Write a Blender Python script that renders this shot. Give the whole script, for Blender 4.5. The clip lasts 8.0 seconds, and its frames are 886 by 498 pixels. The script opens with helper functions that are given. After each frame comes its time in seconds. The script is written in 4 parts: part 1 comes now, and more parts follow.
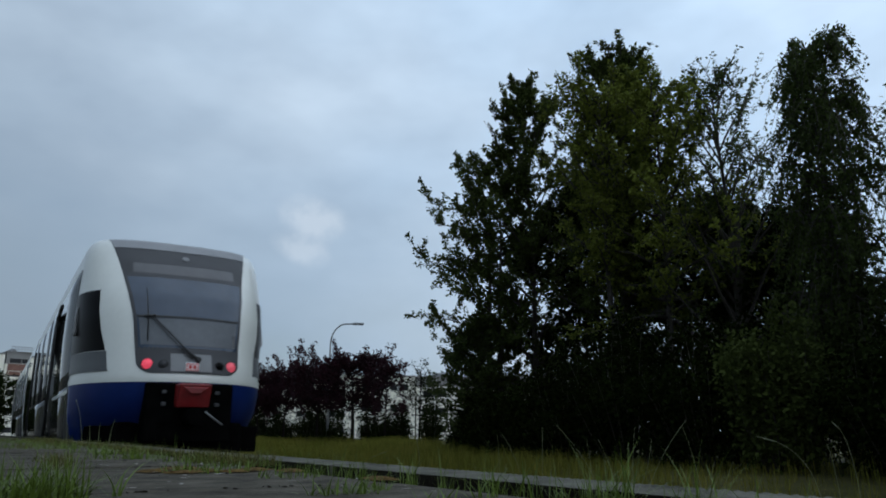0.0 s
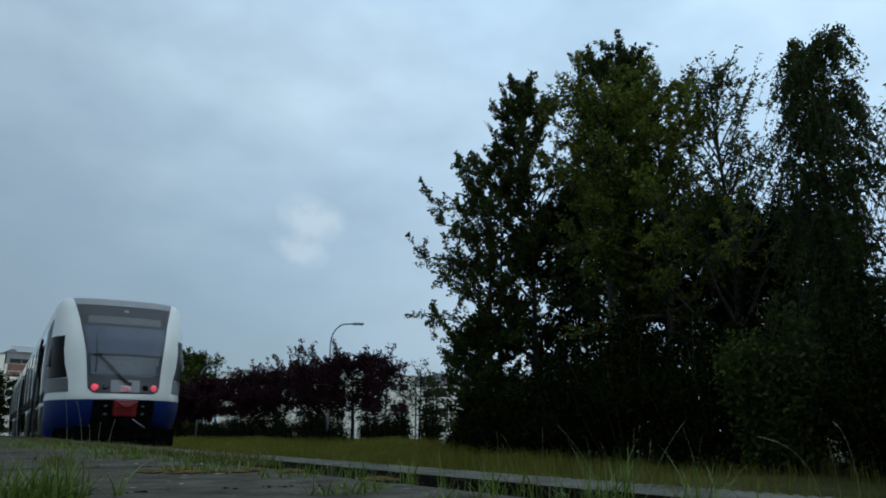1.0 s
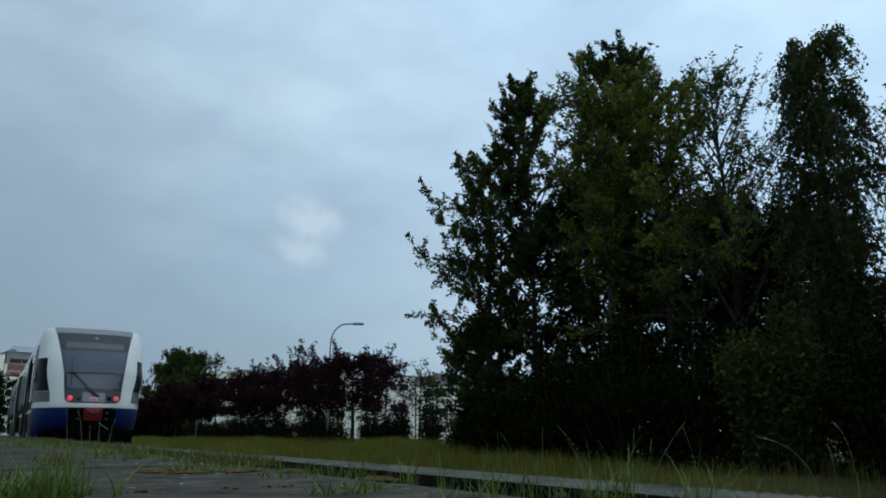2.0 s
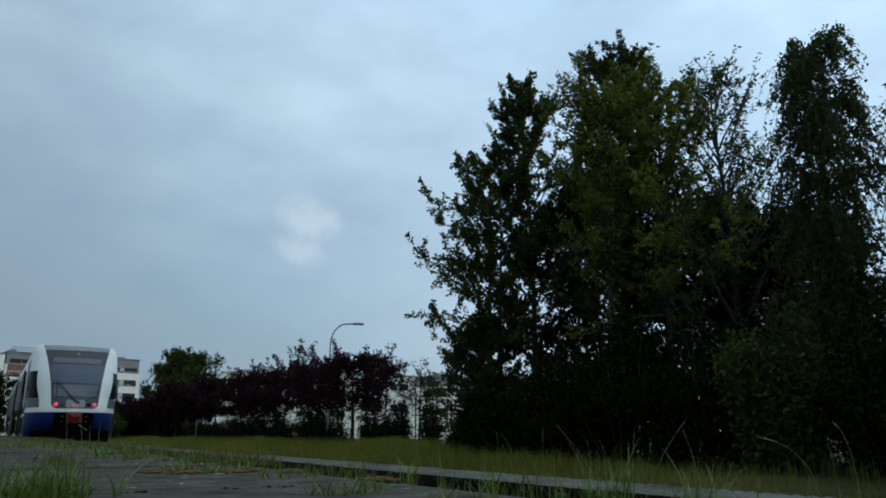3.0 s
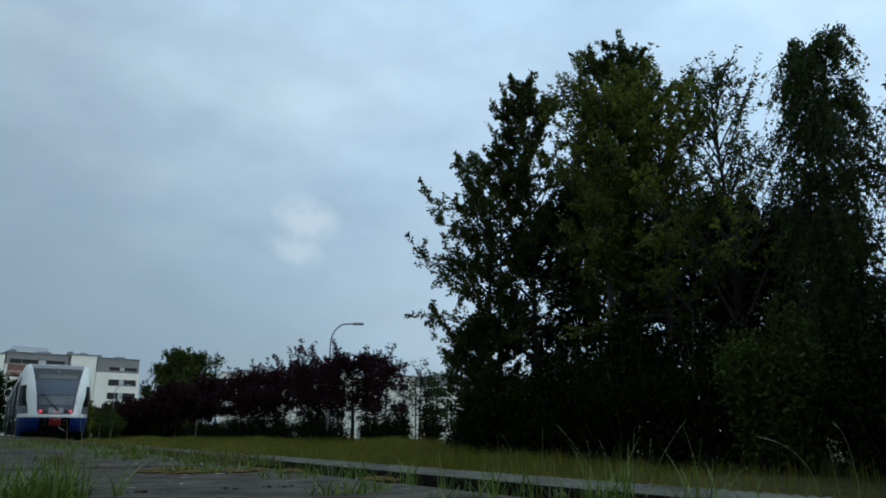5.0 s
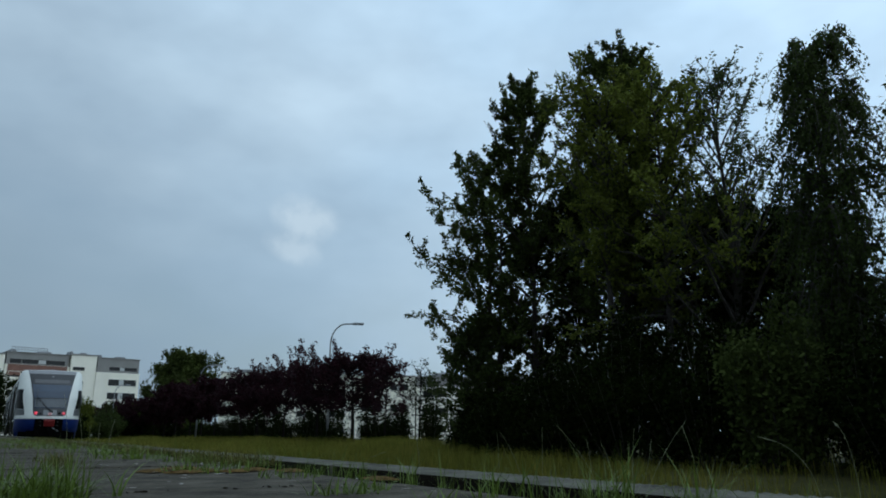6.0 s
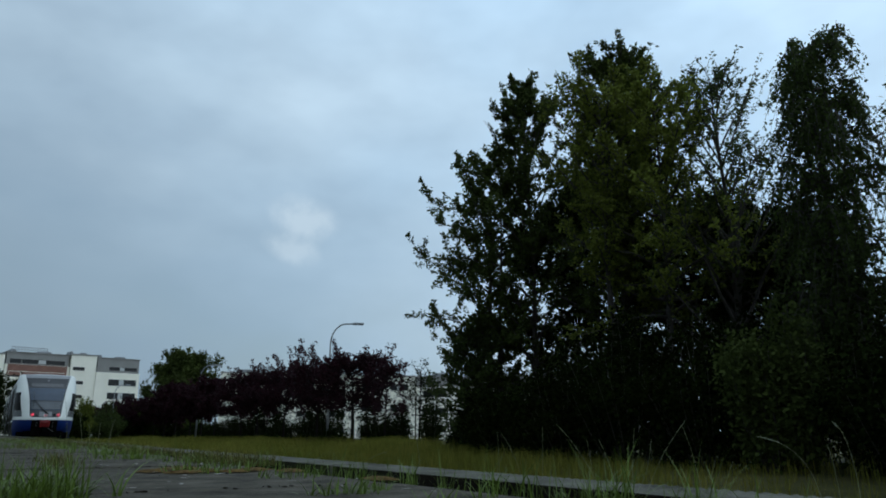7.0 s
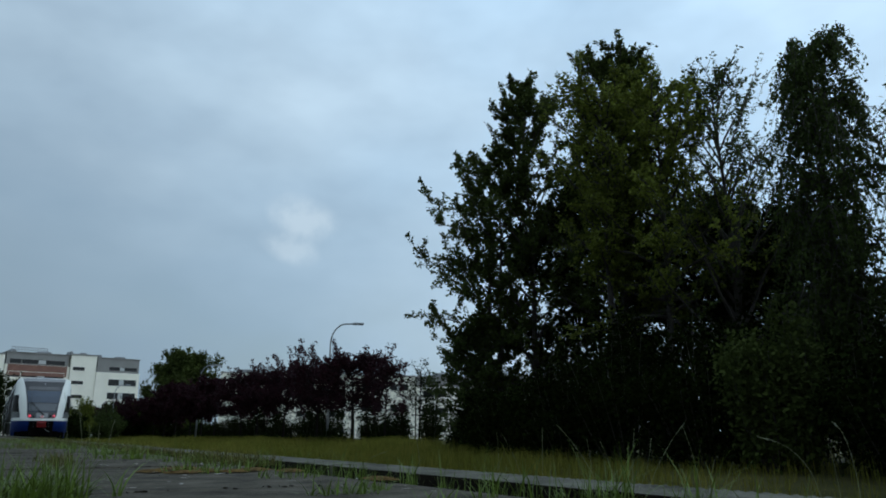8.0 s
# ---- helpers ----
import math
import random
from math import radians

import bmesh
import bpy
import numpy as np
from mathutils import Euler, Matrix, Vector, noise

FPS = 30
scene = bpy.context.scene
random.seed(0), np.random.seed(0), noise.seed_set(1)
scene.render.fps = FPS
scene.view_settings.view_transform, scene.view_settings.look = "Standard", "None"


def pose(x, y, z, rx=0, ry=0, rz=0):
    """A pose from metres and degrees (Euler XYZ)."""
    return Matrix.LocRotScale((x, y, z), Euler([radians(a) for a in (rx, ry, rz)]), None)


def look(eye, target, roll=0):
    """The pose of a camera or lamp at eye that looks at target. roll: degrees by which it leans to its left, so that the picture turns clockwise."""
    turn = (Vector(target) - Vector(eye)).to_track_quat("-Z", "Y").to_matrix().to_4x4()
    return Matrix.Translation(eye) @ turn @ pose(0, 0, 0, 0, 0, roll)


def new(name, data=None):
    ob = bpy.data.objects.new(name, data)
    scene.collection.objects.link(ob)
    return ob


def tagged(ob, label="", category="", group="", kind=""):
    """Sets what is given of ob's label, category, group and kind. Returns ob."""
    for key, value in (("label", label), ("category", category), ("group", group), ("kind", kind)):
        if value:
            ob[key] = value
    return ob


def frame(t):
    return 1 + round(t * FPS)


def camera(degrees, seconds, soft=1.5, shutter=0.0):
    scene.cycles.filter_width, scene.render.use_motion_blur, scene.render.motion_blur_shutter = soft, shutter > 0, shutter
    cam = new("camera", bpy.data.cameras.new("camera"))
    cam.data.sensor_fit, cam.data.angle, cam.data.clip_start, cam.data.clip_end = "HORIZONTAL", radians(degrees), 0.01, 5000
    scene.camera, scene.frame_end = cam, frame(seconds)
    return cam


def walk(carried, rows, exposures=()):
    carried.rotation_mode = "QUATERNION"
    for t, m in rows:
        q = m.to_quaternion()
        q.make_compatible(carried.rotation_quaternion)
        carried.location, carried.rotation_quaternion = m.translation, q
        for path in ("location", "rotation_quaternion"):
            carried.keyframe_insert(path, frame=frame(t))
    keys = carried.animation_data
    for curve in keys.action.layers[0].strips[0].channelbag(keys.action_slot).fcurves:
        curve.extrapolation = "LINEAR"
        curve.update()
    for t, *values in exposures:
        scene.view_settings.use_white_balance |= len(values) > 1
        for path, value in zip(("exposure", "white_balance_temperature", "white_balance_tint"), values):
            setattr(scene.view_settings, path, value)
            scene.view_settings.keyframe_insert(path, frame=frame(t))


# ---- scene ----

# Axes: y runs along the track, x to its far side, z = 0 is the platform's top.
EYE = (0.0, 0.0, 0.077)
cam = camera(61.9, 8.0, soft=1.85, shutter=0.5)
STAND = pose(*EYE, 104.07, 0, -30.96)
walk(cam, [(0.0, STAND), (8.0, STAND)], [(0.0, 0.0, 6500, 10), (0.3, 0.0, 6450, 9), (1.0, 0.0, 6300, 4), (8.0, 0.0, 6300, 4)])

# ------------------------------------------------------------------ light
def make_world():
    w = bpy.data.worlds.new("overcast_sky")
    scene.world = w
    w.use_nodes = True
    nt = w.node_tree
    nt.nodes.clear()
    N = nt.nodes.new
    out, bg = N("ShaderNodeOutputWorld"), N("ShaderNodeBackground")
    sky = N("ShaderNodeTexSky")
    sky.sky_type, sky.sun_disc = "NISHITA", False
    sky.sun_elevation, sky.sun_rotation = radians(48), radians(146)
    sky.air_density, sky.dust_density = 1.2, 1.5
    tint = N("ShaderNodeVectorMath")
    tint.operation = "SCALE"
    tint.inputs["Scale"].default_value = 0.075
    nt.links.new(sky.outputs["Color"], tint.inputs[0])
    co, mp = N("ShaderNodeTexCoord"), N("ShaderNodeMapping")
    mp.inputs["Scale"].default_value = (1.0, 1.0, 1.9)
    mp.inputs["Location"].default_value = (0.31, 0.12, 0.4)
    nt.links.new(co.outputs["Generated"], mp.inputs["Vector"])
    big, fine = N("ShaderNodeTexNoise"), N("ShaderNodeTexNoise")
    big.inputs["Scale"].default_value, big.inputs["Detail"].default_value = 2.3, 3.0
    big.inputs["Roughness"].default_value = 0.42
    fine.inputs["Scale"].default_value, fine.inputs["Detail"].default_value = 7.0, 3.0
    for n in (big, fine):
        nt.links.new(mp.outputs["Vector"], n.inputs["Vector"])
    ramp = N("ShaderNodeValToRGB")
    ramp.color_ramp.elements[0].position, ramp.color_ramp.elements[0].color = 0.25, CLOUD_DARK
    ramp.color_ramp.elements[1].position, ramp.color_ramp.elements[1].color = 0.78, CLOUD_LIGHT
    nt.links.new(big.outputs["Fac"], ramp.inputs["Fac"])
    # the overcast is brighter towards the zenith and the side of the hidden sun
    side, rise = N("ShaderNodeVectorMath"), N("ShaderNodeMapRange")
    side.operation = "DOT_PRODUCT"
    side.inputs[1].default_value = (0.66, -0.16, 1.0)
    nt.links.new(co.outputs["Generated"], side.inputs[0])
    nt.links.new(side.outputs["Value"], rise.inputs["Value"])
    rise.inputs["From Min"].default_value, rise.inputs["From Max"].default_value = 0.0, 1.0
    rise.inputs["To Min"].default_value, rise.inputs["To Max"].default_value = 0.77, 2.04
    lit = N("ShaderNodeVectorMath")
    lit.operation = "SCALE"
    nt.links.new(ramp.outputs["Color"], lit.inputs[0])
    nt.links.new(rise.outputs["Result"], lit.inputs["Scale"])
    cover = N("ShaderNodeMapRange")
    nt.links.new(fine.outputs["Fac"], cover.inputs["Value"])
    cover.inputs["From Min"].default_value, cover.inputs["From Max"].default_value = 0.3, 0.7
    cover.inputs["To Min"].default_value, cover.inputs["To Max"].default_value = 0.72, 0.95
    mix = N("ShaderNodeMix")
    mix.data_type = "RGBA"
    nt.links.new(cover.outputs["Result"], mix.inputs["Factor"])
    nt.links.new(tint.outputs["Vector"], mix.inputs[6])
    nt.links.new(lit.outputs["Vector"], mix.inputs[7])
    nt.links.new(mix.outputs[2], bg.inputs["Color"])
    bg.inputs["Strength"].default_value = 1.0
    nt.links.new(bg.outputs[0], out.inputs[0])


CLOUD_DARK, CLOUD_LIGHT = (0.30, 0.412, 0.545, 1), (0.455, 0.56, 0.675, 1)
make_world()
sun = new("sun", bpy.data.lights.new("sun", "SUN"))
sun.data.energy, sun.data.angle, sun.data.color = 0.55, radians(120), (1.0, 0.97, 0.92)
sun.matrix_world = look((16, -24, 32), (0, 0, 0))


# ------------------------------------------------------------------ materials
def mat(name, base, rough=0.6, metal=0.0, vary=0.25, scale=6.0, bump=0.0, bump_scale=60.0, coat=0.0, second=None, rand=0.0, spec=0.5, emit=None, alpha=1.0):
    """Two-scale noise variation of one base colour, with fine relief."""
    m = bpy.data.materials.new(name)
    m.use_nodes = True
    nt = m.node_tree
    N, b = nt.nodes.new, nt.nodes["Principled BSDF"]
    b.inputs["Roughness"].default_value, b.inputs["Metallic"].default_value = rough, metal
    b.inputs["Coat Weight"].default_value, b.inputs["Specular IOR Level"].default_value = coat, spec
    b.inputs["Coat Roughness"].default_value = 0.04
    co = N("ShaderNodeTexCoord")
    a, c = N("ShaderNodeTexNoise"), N("ShaderNodeTexNoise")
    a.inputs["Scale"].default_value, a.inputs["Detail"].default_value = scale, 4.0
    c.inputs["Scale"].default_value, c.inputs["Detail"].default_value = scale * 9, 3.0
    for n in (a, c):
        nt.links.new(co.outputs["Object"], n.inputs["Vector"])
    ad = N("ShaderNodeMath")
    ad.operation = "MULTIPLY_ADD"
    ad.inputs[1].default_value = 0.35
    nt.links.new(c.outputs["Fac"], ad.inputs[0])
    nt.links.new(a.outputs["Fac"], ad.inputs[2])
    ramp = N("ShaderNodeValToRGB")
    lo = [max(0.0, v * (1 - vary)) for v in base]
    hi = second or [min(1.0, v * (1 + vary)) for v in base]
    ramp.color_ramp.elements[0].position, ramp.color_ramp.elements[0].color = 0.45, (*lo, 1)
    ramp.color_ramp.elements[1].position, ramp.color_ramp.elements[1].color = 0.9, (*hi, 1)
    nt.links.new(ad.outputs[0], ramp.inputs["Fac"])
    last = ramp.outputs["Color"]
    if rand:
        geo, mr, hs = N("ShaderNodeNewGeometry"), N("ShaderNodeMapRange"), N("ShaderNodeHueSaturation")
        nt.links.new(geo.outputs["Random Per Island"], mr.inputs["Value"])
        mr.inputs["To Min"].default_value, mr.inputs["To Max"].default_value = 1 - rand, 1 + rand
        nt.links.new(mr.outputs["Result"], hs.inputs["Value"])
        nt.links.new(last, hs.inputs["Color"])
        last = hs.outputs["Color"]
    nt.links.new(last, b.inputs["Base Color"])
    if bump:
        bn, bp = N("ShaderNodeTexNoise"), N("ShaderNodeBump")
        bn.inputs["Scale"].default_value, bn.inputs["Detail"].default_value = bump_scale, 4.0
        bp.inputs["Strength"].default_value, bp.inputs["Distance"].default_value = bump, 0.01
        nt.links.new(co.outputs["Object"], bn.inputs["Vector"])
        nt.links.new(bn.outputs["Fac"], bp.inputs["Height"])
        nt.links.new(bp.outputs["Normal"], b.inputs["Normal"])
    if emit:
        b.inputs["Emission Color"].default_value = (*emit[0], 1)
        b.inputs["Emission Strength"].default_value = emit[1]
    return m


M = {
    "white": mat("white_paint", (0.66, 0.675, 0.635), 0.32, vary=0.05, scale=1.5, coat=0.3),
    "blue": mat("blue_paint", (0.003, 0.017, 0.105), 0.5, vary=0.15, scale=2, spec=0.2),
    "grey_panel": mat("grey_panel_paint", (0.16, 0.165, 0.17), 0.4, vary=0.1, scale=3),
    "side_field": mat("dark_grey_field_paint", (0.065, 0.068, 0.07), 0.4, vary=0.12, scale=3, spec=0.4),
    "light_grey": mat("light_grey_paint", (0.045, 0.047, 0.047), 0.10, vary=0.12, scale=2, coat=1.0),
    "dark_panel": mat("dark_grey_nose_panel", (0.042, 0.043, 0.047), 0.5, vary=0.1, scale=4, spec=0.3),
    "roof_grey": mat("roof_grey_paint", (0.21, 0.215, 0.225), 0.5, vary=0.12, scale=3),
    "glass": mat("tinted_glass", (0.022, 0.038, 0.066), 0.06, vary=0.1, spec=0.5),
    "side_glass": mat("side_glass", (0.05, 0.056, 0.06), 0.05, vary=0.15, scale=1.2, spec=1.0, coat=1.0),
    "black": mat("black_glass", (0.004, 0.004, 0.004), 0.3, vary=0.1, spec=0.04),
    "shade_cloth": mat("grey_blind_cloth", (0.095, 0.105, 0.118), 0.4, vary=0.25, scale=1.6, spec=0.4),
    "display": mat("display_glass", (0.075, 0.075, 0.08), 0.2, vary=0.1),
    "rubber": mat("black_rubber", (0.012, 0.012, 0.012), 0.7, vary=0.3),
    "red": mat("red_coupler_paint", (0.16, 0.006, 0.007), 0.45, vary=0.25, scale=8, bump=0.1),
    "lamp_on": mat("lit_tail_lamp", (0.5, 0.02, 0.04), 0.2, emit=((1.0, 0.10, 0.17), 0.5)),
    "lamp_dim": mat("dim_tail_lamp", (0.4, 0.04, 0.06), 0.2, emit=((1.0, 0.15, 0.22), 0.36)),
    "logo_white": mat("sign_white", (0.75, 0.70, 0.70), 0.4, vary=0.05),
    "logo_red": mat("sign_red", (0.6, 0.03, 0.03), 0.4, vary=0.05),
    # dark steel, blackened further to hold the shade under the body
    "under": mat("shaded_underframe_steel", (0.003, 0.003, 0.003), 0.95, vary=0.4, bump=0.2, spec=0.0),
    "steel": mat("rail_steel", (0.16, 0.11, 0.08), 0.5, metal=0.6, vary=0.4),
    "concrete": mat("weathered_concrete", (0.098, 0.095, 0.078), 0.9, spec=0.05, vary=0.5, scale=9, bump=0.35, bump_scale=140),
    "slab": mat("concrete_paving", (0.070, 0.063, 0.050), 0.9, spec=0.05, vary=0.6, scale=9, bump=0.8, bump_scale=120),
    # joint earth; also paints shade on the kerb's inner face and grooves
    "soil": mat("dark_soil_and_shade", (0.016, 0.013, 0.009), 0.95, spec=0.05, vary=0.4, scale=20, bump=0.4),
    "gravel": mat("track_ballast", (0.13, 0.12, 0.11), 0.9, vary=0.5, scale=12, bump=0.6, bump_scale=30),
    "meadow": mat("meadow_ground", (0.035, 0.04, 0.012), 0.95, spec=0.05, vary=0.4, scale=0.6, second=(0.075, 0.07, 0.028), bump=0.5, bump_scale=8),
    "grass": mat("tall_meadow_grass", (0.135, 0.160, 0.023), 0.85, spec=0.05, vary=0.35, scale=0.5, second=(0.20, 0.175, 0.038), rand=0.35),
    "tuft": mat("green_grass_blade", (0.098, 0.148, 0.020), 0.5, spec=0.3, vary=0.3, scale=5, rand=0.3),
    "verge": mat("olive_verge_grass", (0.092, 0.112, 0.027), 0.8, spec=0.08, vary=0.3, scale=3, second=(0.13, 0.11, 0.04), rand=0.35),
    "straw": mat("dry_grass_stem", (0.20, 0.22, 0.12), 0.6, vary=0.25, scale=8),
    "moss": mat("dry_moss", (0.070, 0.036, 0.013), 0.95, vary=0.5, scale=40, second=(0.14, 0.095, 0.034), spec=0.05, bump=0.6),
    "bark": mat("tree_bark", (0.035, 0.03, 0.025), 0.9, vary=0.45, scale=3, bump=0.5, bump_scale=25),
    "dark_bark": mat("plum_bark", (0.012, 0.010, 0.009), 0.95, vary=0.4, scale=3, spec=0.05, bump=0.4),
    "birch_bark": mat("birch_bark", (0.32, 0.31, 0.29), 0.8, vary=0.5, scale=3, bump=0.3),
    "leaf": mat("dark_green_leaf", (0.046, 0.061, 0.015), 0.8, spec=0.06, vary=0.3, scale=0.35, rand=0.4),
    "leaf_light": mat("fresh_green_leaf", (0.118, 0.140, 0.024), 0.8, spec=0.08, vary=0.3, scale=0.35, rand=0.4),
    "leaf_birch": mat("birch_leaf", (0.044, 0.061, 0.017), 0.8, spec=0.06, vary=0.3, scale=0.35, rand=0.4),
    "leaf_purple": mat("purple_plum_leaf", (0.020, 0.005, 0.008), 0.7, spec=0.12, vary=0.35, scale=0.4, rand=0.4),
    # leaf colour darkened to hold the deep shade below and inside the trees
    "leaf_shaded": mat("shaded_leaf", (0.010, 0.015, 0.004), 0.95, spec=0.0, vary=0.3, scale=0.4, rand=0.4),
    "render_white": mat("white_render", (0.86, 0.83, 0.72), 0.85, vary=0.06, scale=0.4),
    "render_grey": mat("grey_cladding", (0.23, 0.225, 0.215), 0.7, vary=0.1, scale=0.5),
    "brick": mat("brick_cladding", (0.20, 0.10, 0.075), 0.85, vary=0.2, scale=1.2),
    "window": mat("dark_window_glass", (0.025, 0.026, 0.028), 0.25, vary=0.3, spec=0.2),
    "blind": mat("pale_window_blind", (0.45, 0.46, 0.46), 0.7, vary=0.1),
    "galv": mat("galvanised_steel", (0.22, 0.23, 0.24), 0.5, metal=0.5, vary=0.15),
    "litter": mat("dry_leaf_flakes", (0.29, 0.27, 0.24), 0.8, vary=0.3, scale=10, rand=0.3),
}


def let_light_through(m, share):
    """Thin leaves: part of the light goes through."""
    nt = m.node_tree
    N, b = nt.nodes.new, nt.nodes["Principled BSDF"]
    mix, tr = N("ShaderNodeMixShader"), N("ShaderNodeBsdfTranslucent")
    nt.links.new(b.inputs["Base Color"].links[0].from_socket, tr.inputs["Color"])
    mix.inputs[0].default_value = share
    nt.links.new(b.outputs[0], mix.inputs[1])
    nt.links.new(tr.outputs[0], mix.inputs[2])
    nt.links.new(mix.outputs[0], nt.nodes["Material Output"].inputs["Surface"])


for key in ("leaf", "leaf_light", "leaf_birch", "leaf_purple", "grass"):
    let_light_through(M[key], 0.45 if key in ("leaf_light", "grass") else 0.28)
for key in ("tuft", "verge"):
    let_light_through(M[key], 0.2)


# ------------------------------------------------------------------ mesh helpers
def mesh_from(name, verts, faces, smooth=False):
    me = bpy.data.meshes.new(name)
    me.from_pydata([tuple(v) for v in verts], [], faces)
    if smooth:
        me.shade_smooth()
    return me


def quads(name, v):
    """A mesh of loose quads from an array (n, 4, 3)."""
    n = len(v)
    me = bpy.data.meshes.new(name)
    me.vertices.add(4 * n)
    me.vertices.foreach_set("co", np.ascontiguousarray(v, dtype=np.float32).ravel())
    me.loops.add(4 * n)
    me.loops.foreach_set("vertex_index", np.arange(4 * n, dtype=np.int32))
    me.polygons.add(n)
    me.polygons.foreach_set("loop_start", np.arange(0, 4 * n, 4, dtype=np.int32))
    me.update(calc_edges=True)
    return me


def add(name, me, material, parent=None, label=""):
    ob = new(name, me)
    me.materials.append(material)
    if parent:
        ob.parent = parent
    if label:
        ob["label"] = label
    return ob


def part(name, bm, material, parent, label="", smooth=False):
    me = bpy.data.meshes.new(name)
    bm.to_mesh(me)
    bm.free()
    if smooth:
        me.shade_smooth()
    return add(name, me, material, parent, label)


def box_bm(x0, x1, y0, y1, z0, z1, bevel=0.0, bm=None):
    bm = bm or bmesh.new()
    r = bmesh.ops.create_cube(bm, size=1, matrix=Matrix.LocRotScale(((x0 + x1) / 2, (y0 + y1) / 2, (z0 + z1) / 2), None, (x1 - x0, y1 - y0, z1 - z0)))
    if bevel:
        es = list({e for v in r["verts"] for e in v.link_edges})
        bmesh.ops.bevel(bm, geom=es, offset=bevel, segments=2, affect="EDGES", profile=0.5)
    return bm


def disc_bm(centre, axis, radius, depth, seg=24, bm=None, bevel=0.0):
    bm = bm or bmesh.new()
    q = Vector((0, 0, 1)).rotation_difference(Vector(axis))
    r = bmesh.ops.create_cone(bm, segments=seg, radius1=radius, radius2=radius, depth=depth, cap_ends=True, matrix=Matrix.LocRotScale(centre, q, None))
    if bevel:
        es = [e for e in {e for v in r["verts"] for e in v.link_edges} if len(e.link_faces) == 2 and any(len(f.verts) > 4 for f in e.link_faces)]
        bmesh.ops.bevel(bm, geom=es, offset=bevel, segments=2, affect="EDGES")
    return bm


def tube_data(points, radii, seg=6):
    """Vertices and faces of a tapered tube along points."""
    P = [Vector(p) for p in points]
    verts, faces = [], []
    for i, p in enumerate(P):
        d = (P[min(i + 1, len(P) - 1)] - P[max(i - 1, 0)]).normalized()
        a = d.orthogonal().normalized()
        if i == 0:
            ref = a
        a = (ref - d * ref.dot(d)).normalized()
        ref, b = a, d.cross(a)
        for k in range(seg):
            t = 2 * math.pi * k / seg
            verts.append(p + float(radii[i]) * (math.cos(t) * a + math.sin(t) * b))
    for i in range(len(P) - 1):
        for k in range(seg):
            j = (k + 1) % seg
            faces.append((i * seg + k, i * seg + j, (i + 1) * seg + j, (i + 1) * seg + k))
    faces.append(tuple(range(seg))[::-1])
    faces.append(tuple(range((len(P) - 1) * seg, len(P) * seg)))
    return verts, faces


def tubes(name, lines, seg=6):
    """One mesh of several tapered tubes; lines: (points, radii)."""
    V, F = [], []
    for pts, rad in lines:
        v, f = tube_data(pts, rad, seg)
        F += [tuple(i + len(V) for i in q) for q in f]
        V += v
    return mesh_from(name, V, F, True)


def empty(name, m, label, category, group=""):
    ob = new(name)
    ob.matrix_basis = m
    return tagged(ob, label, category, group)


# ------------------------------------------------------------------ ground and platform
EDGE, RAIL_Z = 0.93, -0.55
TRACK_TURN = 0.15  # degrees by which the track turns away from the platform


def make_ground():
    xs = sorted({*np.linspace(-60, 80, 57), *np.geomspace(80, 3000, 10), *(-np.geomspace(60, 3000, 10))})
    ys = sorted({*np.linspace(-40, 180, 89), *np.geomspace(180, 3500, 10), *(-np.geomspace(40, 3000, 8))})
    V, F = [], []
    for y in ys:
        for x in xs:
            rough = 0.09 * noise.noise((x * 0.3, y * 0.3, 0)) if x > 5 else 0.0
            bank = 0.25 * max(0.0, min(1.0, (x - 9) / 6))
            V.append((x, y, -0.92 + rough + bank))
    n = len(xs)
    for j in range(len(ys) - 1):
        for i in range(n - 1):
            F.append((j * n + i, j * n + i + 1, (j + 1) * n + i + 1, (j + 1) * n + i))
    tagged(add("ground", mesh_from("ground", V, F, True), M["meadow"]), "grassy earth beside the railway line", "ground", kind="structure")
    # ballast bed under the rails
    bed = mesh_from("track_bed", [(x, y, z) for y in (-40, 170) for x, z in ((0.98, -0.86), (1.2, -0.73), (3.9, -0.73), (4.5, -0.98))],
                    [(0, 1, 5, 4), (1, 2, 6, 5), (2, 3, 7, 6)])
    tagged(add("track_bed", bed, M["gravel"]), "grey stone ballast under the rails", "ballast", kind="structure")
    for side in (-0.7525, 0.7525):
        r = empty("rail", pose(2.50 + side, 0, RAIL_Z, 0, 0, -TRACK_TURN), "brown steel rail on the ballast bed", "rail", "rails of the track")
        bm = box_bm(-0.036, 0.036, -40, 170, -0.045, 0.0, 0.006)
        part("rail_head", bm, M["steel"], r)
        part("rail_web", box_bm(-0.01, 0.01, -40, 170, -0.15, -0.045), M["steel"], r)
        part("rail_foot", box_bm(-0.07, 0.07, -40, 170, -0.18, -0.15), M["steel"], r)


def make_platform():
    core = bmesh.new()
    box_bm(-6, 0.905, -8, 75, -1.2, -0.055, 0.0, core)
    p = part("platform", core, M["soil"], None)
    tagged(p, "weathered concrete station platform with grassy joints", "platform", kind="structure")
    return p


# ------------------------------------------------------------------ vegetation
def leaf_quads(rng, centres, size, droop=0.0, aspect=0.55):
    """A folded-looking rhombus at each centre, in a random turn."""
    n = len(centres)
    d = rng.normal(size=(n, 3))
    d[:, 2] -= droop * 1.5
    d /= np.linalg.norm(d, axis=1, keepdims=True)
    e = np.cross(d, rng.normal(size=(n, 3)))
    e /= np.linalg.norm(e, axis=1, keepdims=True) + 1e-9
    s = size * rng.uniform(0.6, 1.25, (n, 1))
    tip, mid = centres + d * s, centres + d * s * 0.45
    w = e * s * aspect * 0.5
    return np.stack([centres, mid + w, tip, mid - w], axis=1)


